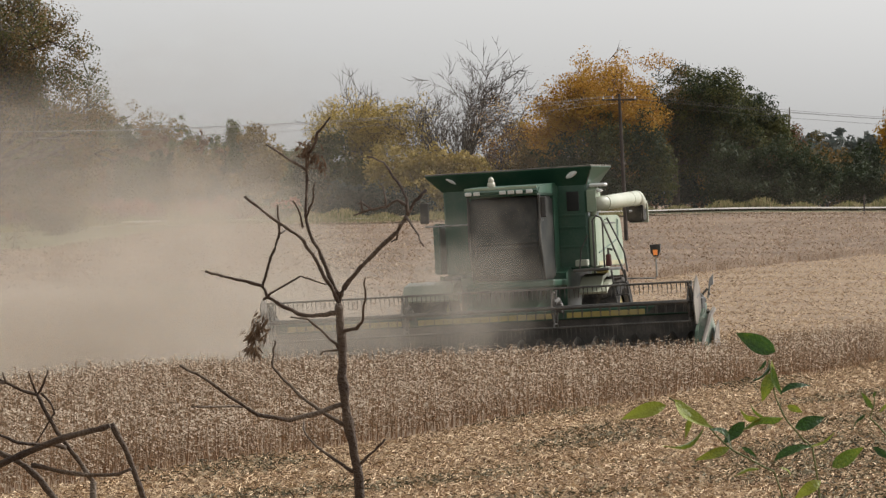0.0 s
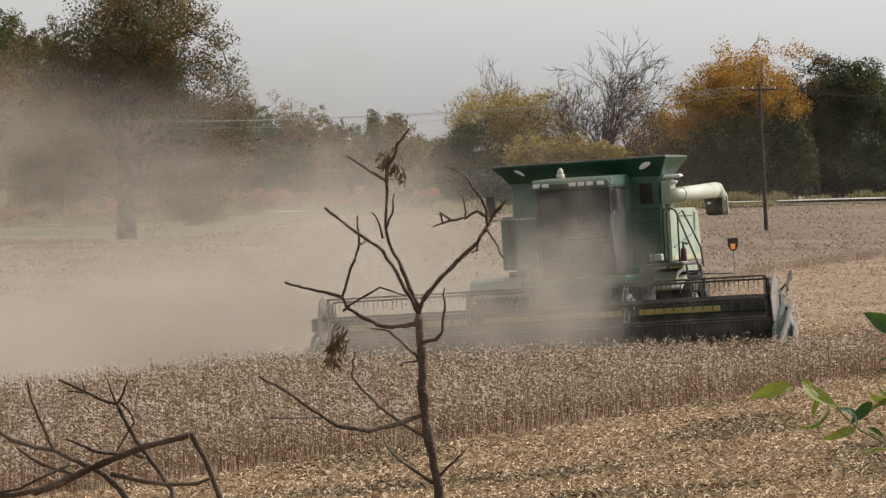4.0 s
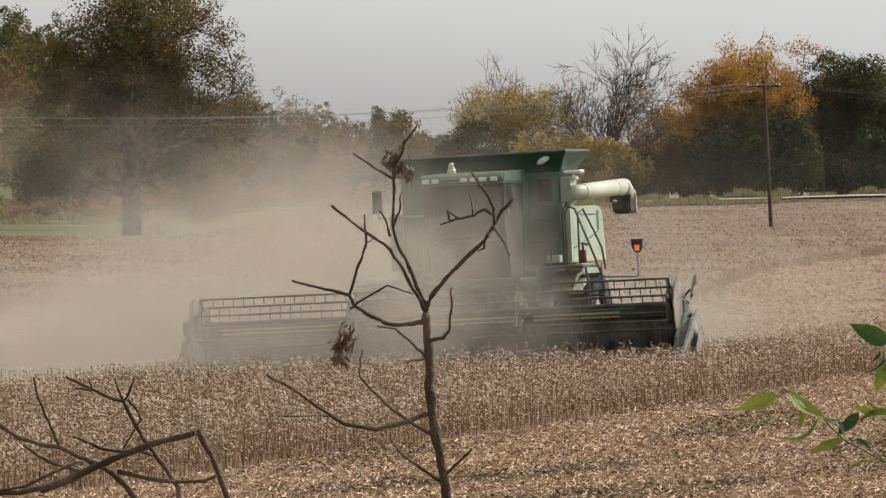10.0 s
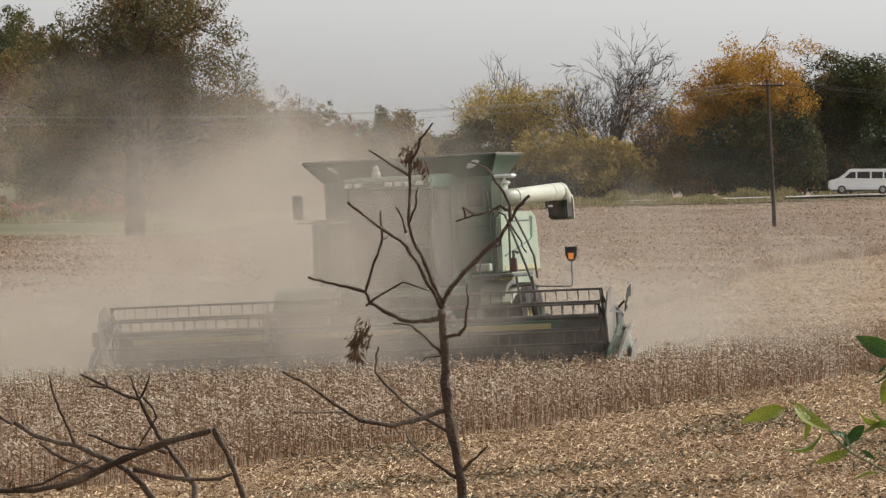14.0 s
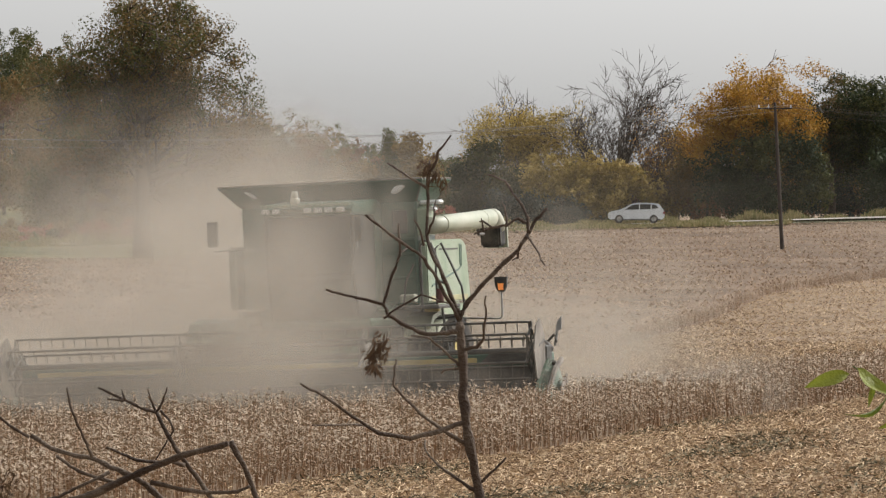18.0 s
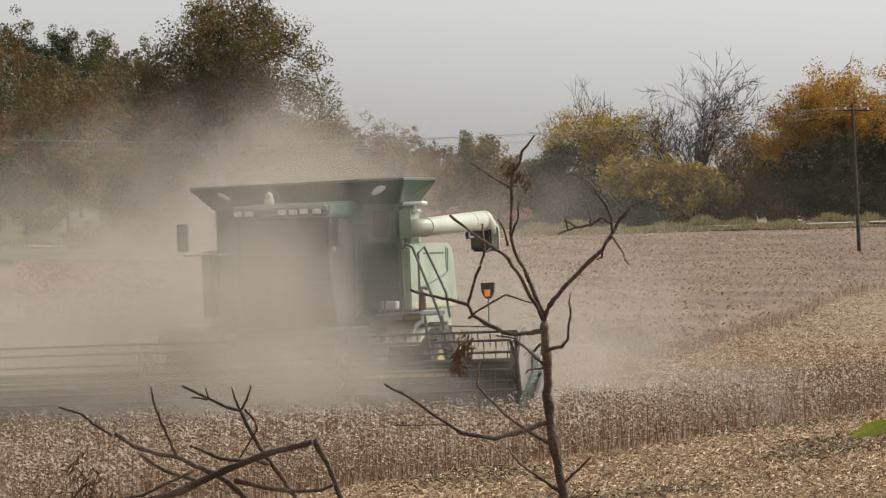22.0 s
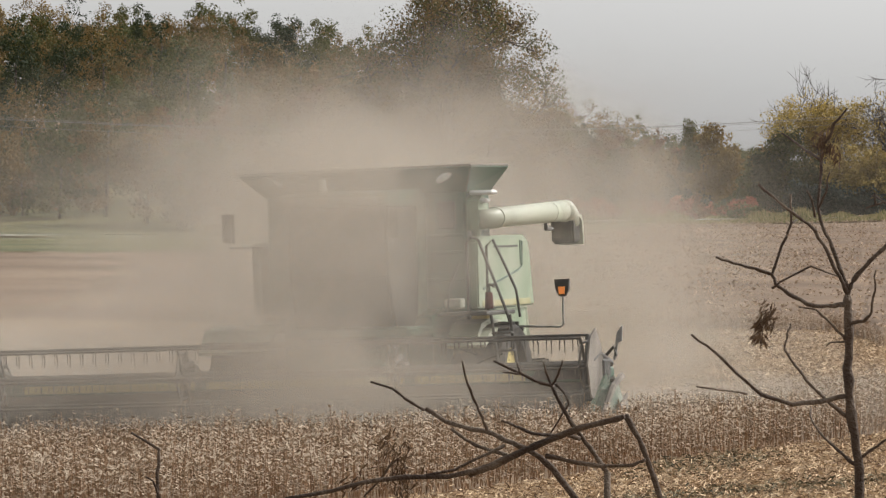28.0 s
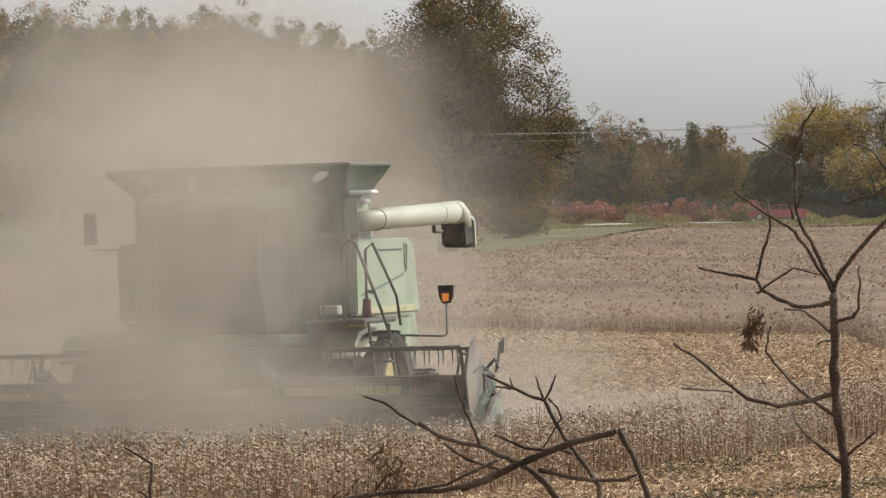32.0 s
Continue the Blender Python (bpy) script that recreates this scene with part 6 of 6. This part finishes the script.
# the plume that rises behind the machine
puff("medium", (8.5, 5.5), (0, -6.5, 10, 1.9), (6, -4.0, 9, 2.1), (14, -3.4, 9, 2.4), (20, -1.8, 9, 2.2), (28, 0.0, 8, 2.4), (32, -0.6, 8, 2.6))
puff("veil", (9, 6.5), (0, -7.5, 20, 2.6), (6, -4.6, 18, 2.0), (14, -4.0, 18, 3.1), (20, -2.0, 17, 2.9), (28, 0.3, 16, 3.2), (32, -0.8, 16, 3.6))
puff("wisp", (13, 8), (0, -9, 30, 2.6), (6, -6, 26, 1.4), (14, -4.8, 26, 3.4), (20, -2.8, 24, 3.2), (28, 0.0, 22, 3.8), (32, -1.2, 20, 4.4))
puff("haze", (16, 9), (0, -9, 26, 3.4), (14, -6, 20, 3.2), (20, -3.4, 18, 3.0), (28, -0.6, 16, 3.8), (32, -1.6, 14, 4.4))
puff("veil", (7, 7), (0, -7, 20, -5), (9, -5, 18, -2), (14, -3.2, 17, 2.4), (20, -1.6, 16, 2.4), (25, -0.2, 14, 2.8), (29, 0.4, 12, 3.2), (32, -0.6, 12, 3.8))
puff("thin", (10, 8), (0, -8, 20, -6), (18, -5, 16, -3), (26, 0.2, 14, 2.2), (29, 0.2, 14, 3.4), (32, -1.2, 12, 4.2))
puff("wisp", (15, 9), (0, -11, 30, 3.6), (2.5, -11, 30, 3.4), (6, -9, 30, 1.0), (10, -8, 30, -3), (32, -12, 30, -8))
puff("wisp", (9, 5), (0, -8, 14, 2.8), (4, -5, 14, 3.0), (8, -5, 14, 2.0), (12, -4.4, 14, 3.6), (18, -4.4, 14, 3.8), (24, -2, 14, 4.0), (32, -2.6, 14, 5.2))
# drifting before the cab and the header
puff("wisp", (4.6, 3.6), (0, -0.9, -6.6, 1.3), (6, -0.6, -6.6, 1.5), (13, -1.4, -6.6, 1.6), (20, -0.8, -6.6, 1.8), (32, -0.4, -6.6, 1.8))
puff("veil", (3.8, 4), (0, -0.5, -4.2, 1.9), (6, 0.3, -4.2, 2.2), (9, -0.5, -4.2, 2.0), (13, -0.9, -4.2, 2.2), (20, 0.1, -4.2, 2.4), (32, -0.4, -4.2, 2.4))
puff("wisp", (9, 5.5), (0, -4.3, -6.2, 0.8), (9, -2.2, -6.2, 1.4), (13, -2.6, -6.2, 1.8), (17, -1.4, -6.2, 2.2), (25, -1.2, -6.2, 1.4), (32, -0.6, -6.2, 1.2))
puff("wisp", (12, 4), (0, -5.0, -6.8, 0.5), (13, -3.4, -6.8, 0.8), (25, -2.2, -6.8, 1.0), (32, -1.0, -6.8, 1.2))
puff("wisp", (11, 3), (0, -3.4, -7.2, 0.5), (16, -2.4, -7.2, 0.7), (32, -1.2, -7.2, 0.9))
puff("wisp", (7, 6), (0, -22, -6.0, 0.6), (16, -13, -6.2, 1.4), (24, -4.0, -7.1, 2.4), (28, 0.6, -7.1, 2.8), (32, 0.4, -7.1, 3.0))
puff("wisp", (8, 3.2), (0, -12, -7.5, 0.4), (16, -5, -7.5, 0.6), (26, 1.4, -7.5, 0.9), (32, 2.2, -7.5, 1.0))
puff("wisp", (5, 5.5), (0, -5, -6.9, 0.6), (6, -2.4, -6.9, 2.2), (8, -1.2, -6.9, 3.0), (20, -1.0, -6.9, 3.2), (32, -1.6, -6.9, 3.0))
puff("veil", (13, 3.4), (0, -16, -7.6, 0.4), (8, -6, -7.6, 0.7), (13, -1.4, -7.6, 0.9), (20, 0, -7.6, 1.0), (32, 0.2, -7.6, 1.1))
puff("veil", (5.5, 6.5), (0, -12, -6.8, 0.6), (11, -4, -6.8, 1.8), (14, 0.1, -6.8, 2.8), (20, 0.5, -6.8, 3.0), (32, 0.6, -6.8, 3.0))
# veils that hang before the machine's front, and higher ones late on
puff("veil", (5.5, 5), (0, -3.4, -6.7, 0.6), (5, -0.6, -6.7, 1.6), (9, 0.0, -6.7, 2.3), (14, 0.2, -6.7, 2.6), (20, 0.2, -6.7, 2.4), (25, -0.4, -6.7, 0.6), (32, -0.4, -6.7, 0.3))
puff("wisp", (4, 4), (0, -5, -7.3, 0.3), (4, -1.4, -7.3, 1.2), (9, -0.6, -7.3, 2.8), (20, -1.0, -7.3, 3.2), (26, 1.0, -7.3, 1.6), (32, 1.4, -7.3, 1.4))
puff("wisp", (9, 4.4), (0, -16, -6.5, 0.4), (18, -8, -6.5, 1.6), (24, -2.4, -6.5, 2.8), (27, -0.8, -6.5, 3.6), (32, -0.6, -6.5, 3.9))
puff("wisp", (6, 4), (0, -18, -7.0, 0.2), (20, -7, -7.0, 1.4), (26, -0.6, -7.0, 3.4), (32, 0.5, -7.0, 3.9))
puff("wisp", (6.5, 5), (0, -15, -7.2, 0.2), (18, -6, -7.2, 1.0), (25, -1.2, -7.2, 3.0), (32, -0.2, -7.2, 3.6))
puff("wisp", (10, 6), (0, -30, 9, 2), (18, -10, 8, 2.4), (26, -3.6, 8, 2.6), (29, -0.4, 8, 3.8), (32, -1.0, 7, 5.0))
puff("wisp", (12, 5), (0, -34, 14, 2), (20, -12, 12, 2.6), (27, -5.4, 11, 2.8), (30, -1.4, 11, 4.8), (32, -1.6, 10, 5.6))
puff("veil", (5, 3.2), (0, -14, -6.1, 0.2), (20, -5, -6.1, 1.2), (26, 0.2, -6.1, 3.4), (29, 0.9, -6.1, 3.9), (32, 0.9, -6.1, 4.1))
puff("wisp", (5, 3.4), (0, -14, -6.9, 0.2), (20, -4, -6.9, 1.2), (27, 1.2, -6.9, 3.2), (32, 1.2, -6.9, 3.6))
puff("veil", (7, 2.8), (0, -12, -7.7, -0.6), (16, -4, -7.7, 0.2), (21, 1.6, -7.7, 0.8), (25, 2.2, -7.7, 0.9), (32, 2.2, -7.7, 0.9))
puff("veil", (4.6, 4.4), (0, -12, -5.4, -1.2), (16, -3, -5.4, 0.6), (22, 1.4, -5.4, 1.6), (26, 1.9, -5.4, 2.6), (32, 1.9, -5.4, 2.9))
puff("thin", (20, 9), (0, -13, 30, 4.2), (3, -12, 30, 4.2), (7, -13, 30, -1), (11, -13, 30, -6), (32, -14, 30, -8))
puff("mist", (170, 22), (0, 0, 415, 5), (32, -4, 411, 5))
# swirling out on the near side
puff("veil", (4, 4.5), (0, 0, 14, -3.5), (7, 2, 14, -2), (10, 6.0, 13, 1.2), (13, 7.2, 12, 1.7), (16, 6.4, 11, 0.6), (20, 5, 10, -2.6), (32, 5, 10, -4))
puff("medium", (3.6, 5.4), (0, -8, 6, -4), (20, 0, 6, -3), (25, 2.6, 6, 0.6), (27.5, 4.0, 6, 1.8), (29, 3.8, 6, 2.3), (30, 3.0, 6, 2.3), (31, 2.0, 6, 2.3), (32, 1.4, 6, 1.8))
puff("veil", (7, 4.5), (0, 1.0, 10, 0.4), (8, 3.0, 9, 0.8), (13, 4.2, 8, 1.2), (18, 3.4, 7, 1.4), (28, 3.2, 6, 1.6), (32, 2.2, 5, 0.8))
puff("veil", (6.5, 6.5), (0, -2, 12, 0.2), (8, 1.6, 11, 0.8), (13, 3.6, 10, 1.3), (18, 3.2, 9, 1.4), (27, 3.0, 8, 2.4), (30, 2.6, 8, 1.8), (32, 1.4, 8, 0.6))
puff("veil", (8, 3.2), (0, -4, 14, 0.1), (9, 2.4, 13, 0.5), (13, 4.6, 12, 0.8), (19, 3.8, 10, 0.7), (28, 3.6, 9, 0.5), (32, 3.2, 9, 0.2))
puff("wisp", (7, 6), (0, -6, 18, 0.4), (9, 3, 16, 1.2), (13, 5.6, 15, 1.5), (19, 4.2, 12, 1.5), (28, 3.2, 10, 2.4), (32, 2.4, 9, 1.8))
puff("veil", (5, 6), (0, -8, 5, 0.4), (20, 1, 7, 1.0), (27, 3.4, 8, 2.4), (30, 2.2, 8, 2.2), (32, 1.6, 8, 2.0))
puff("medium", (5.6, 2.8), (0, 0, 2, -2.5), (8, 3.4, 1.5, -0.8), (12, 5.6, 1, 0.3), (20, 6.0, 0, 0.5), (28, 6.2, 0, 0.7), (32, 5.8, 0, 0.6))
puff("wisp", (3.4, 3), (0, 0, 3, -2), (10, 4, 2, -0.6), (19, 5.6, 2, 0.9), (28, 5.6, 2, 1.2), (32, 4.8, 2, 0.8))


# ---- what moves ----
# time, rise over the ground, drift to the side, lean: the machine rocks on its tyres and follows the slope
ROCK = [(0, 0.09, 0.0, 3.1), (3, 0.098, -0.02, 3.18), (6, 0.089, 0.055, 3.54), (9, 0.057, -0.07, 2.85), (14, -0.03, 0.0, 2.5), (20, -0.101, 0.058, 2.1), (25, -0.109, -0.017, 2.28), (31, -0.032, -0.006, 1.46), (32, -0.03, 0.0, 1.45)]


def machine_pose(t):
    rise, drift, lean = (float(np.interp(t, [r[0] for r in ROCK], [r[i] for r in ROCK])) for i in (1, 2, 3))
    turn = radians(12.94)
    x, y = 4.641 - math.sin(turn) * SPEED * t + drift, 153 - math.cos(turn) * SPEED * t
    return pose(x, y, gz(x, y) - 0.03 + rise, 0.3, -lean, -12.94)


SWAY = [(0.0, -0.002, 0.017), (0.5, -0.000, 0.000), (1.0, 0.036, 0.022), (2.0, -0.016, -0.036), (3.0, 0.038, 0.038), (6.0, 0.094, 0.075), (7.0, 0.038, 0.021), (8.0, 0.018, 0.027), (9.0, 0.023, 0.012), (10.0, 0.047, 0.042), (11.0, 0.054, 0.061), (12.0, 0.032, 0.042), (13.0, 0.011, -0.026), (14.0, 0.028, 0.018), (15.0, 0.068, 0.066), (18.0, 0.090, 0.083), (19.0, 0.023, 0.006), (20.0, 0.050, 0.046), (22.0, 0.030, 0.010), (32.0, 0.020, 0.010)]


def motions():
    ts = [i * 1.0 for i in range(33)]
    walk(combine, [(t, machine_pose(t)) for t in ts])
    half = [i * 0.5 for i in range(65)]
    walk(reel, [(t, Matrix.Translation((SET_OVER, REEL_Y, REEL_Z)) @ Matrix.Rotation(radians(118 * t), 4, "X")) for t in half])
    for bar in tine_bars:
        walk(bar, [(t, Matrix.Translation(bar.location) @ Matrix.Rotation(radians(-118 * t), 4, "X")) for t in half])
    for w in wheels:
        r = w.location.z
        walk(w, [(t, Matrix.Translation(w.location) @ Matrix.Rotation(SPEED / r * t, 4, "X")) for t in half])
    for c, t0, mrad, v in CARS:
        x0 = mrad / 1000 * ROAD
        rows = []
        for t in ts:
            x = x0 - v * (t - t0)
            y = road_far(x / ROAD * 1000)
            rows.append((t, pose(x, y, gz(x, y) + 0.31, 0, 0, 0)))
        walk(c, rows)
    # the sapling bends in the wind: the stem, the crown on it and the low boughs each by its own angle
    lean = ((0, 0, 0), (18, 0, 0), (24, 0.5, 0), (25, 1.0, 4.5), (28, 2.7, 2.5), (30, 2.9, -0.5), (31, 4.2, -1.5), (32, 2.5, -3.0))
    shift = {0: (0, 0.008), 18: (-0.004, 0), 24: (-0.006, -0.004), 25: (-0.0065, -0.025), 28: (-0.019, -0.0175), 30: (-0.0166, -0.008), 31: (-0.011, -0.012), 32: (-0.019, 0.003)}
    walk(sapling, [(t, Matrix.Translation(SAP + Vector((shift[t][0], 0, shift[t][1]))) @ pose(0, 0, 0, 0, a, 0)) for t, a, _ in lean])
    low = {0: 0, 18: 0, 24: 0, 25: 7.5, 28: 8, 30: 7.5, 31: 8, 32: 4}
    for ob, (ax, az) in [*twigs, (tuft, (0, 0))]:
        p = Matrix.Translation((ax * U, 0, -az * U))
        walk(ob, [(t, p @ pose(0, 0, 0, 0, low[t] - a, 0) @ p.inverted() if az > 240 else pose(0, 0, 0, 0, c - a, 0)) for t, a, c in lean])
    walk(fallen, [(t, Matrix.Translation(SAP + Vector((dx, 0, dz)))) for t, dx, dz in ((0, 0, 0.008), (6, -0.002, 0.008), (17.5, -0.007, 0.001), (22, -0.01, 0.002), (23.5, -0.008, -0.004), (25, 0.004, -0.0065), (28, -0.01, -0.0166), (30, -0.012, -0.026), (31, -0.003, -0.037), (32, 0.001, -0.023))])
    # the shoot nods in the wind
    walk(shoot, [(t, Matrix.Translation(SHOOT + Vector((dx, 0, dz)))) for t, dx, dz in SWAY])
    # the cloud goes along with the machine; its veils drift and turn inside it
    walk(dust, [(t, pose(*row_place(SPEED * t, 0), 0.0, 0, 0, -3.0)) for t in (0.0, 16.0, 32.0)])
    order = sorted(range(len(puffs)), key=lambda i: sum(w[2] for w in puffs[i][1][1:]) / (len(puffs[i][1]) - 1))
    deep, last = {}, -99.0
    for i in order:
        way = puffs[i][1][1:]
        last = max(last + 0.13, sum(w[2] for w in way) / len(way) - 1.6)
        deep[i] = last
    for i, (ob, way) in enumerate(puffs):
        rows = []
        for j, (t, a, b, u) in enumerate(way):
            rows.append((t, pose(a, deep[i], u, 0, 8 * math.sin(i * 1.7 + j * 1.3), 0)))
        walk(ob, rows)
    for b, o, i in blocks:
        t = (0.4 + (i + 0.5) * BLOCK) / SPEED
        up = Matrix.Translation(o)
        down = Matrix.Translation((o[0], o[1], o[2] - 0.05)) @ Matrix.Rotation(TURN * -1, 4, "Z") @ Matrix.Rotation(radians(-86), 4, "X") @ Matrix.Rotation(TURN, 4, "Z") 
        rows = [(0.0, up)]
        if 0.1 < t - 0.5:
            rows.append((t - 0.5, up))
        rows.append((t + 0.5, down))
        if t + 0.5 < 31.9:
            rows.append((32.0, down))
        elif t + 0.5 > 32.0:
            rows = [(0.0, up), (32.0, up)]
        walk(b, rows)


motions()
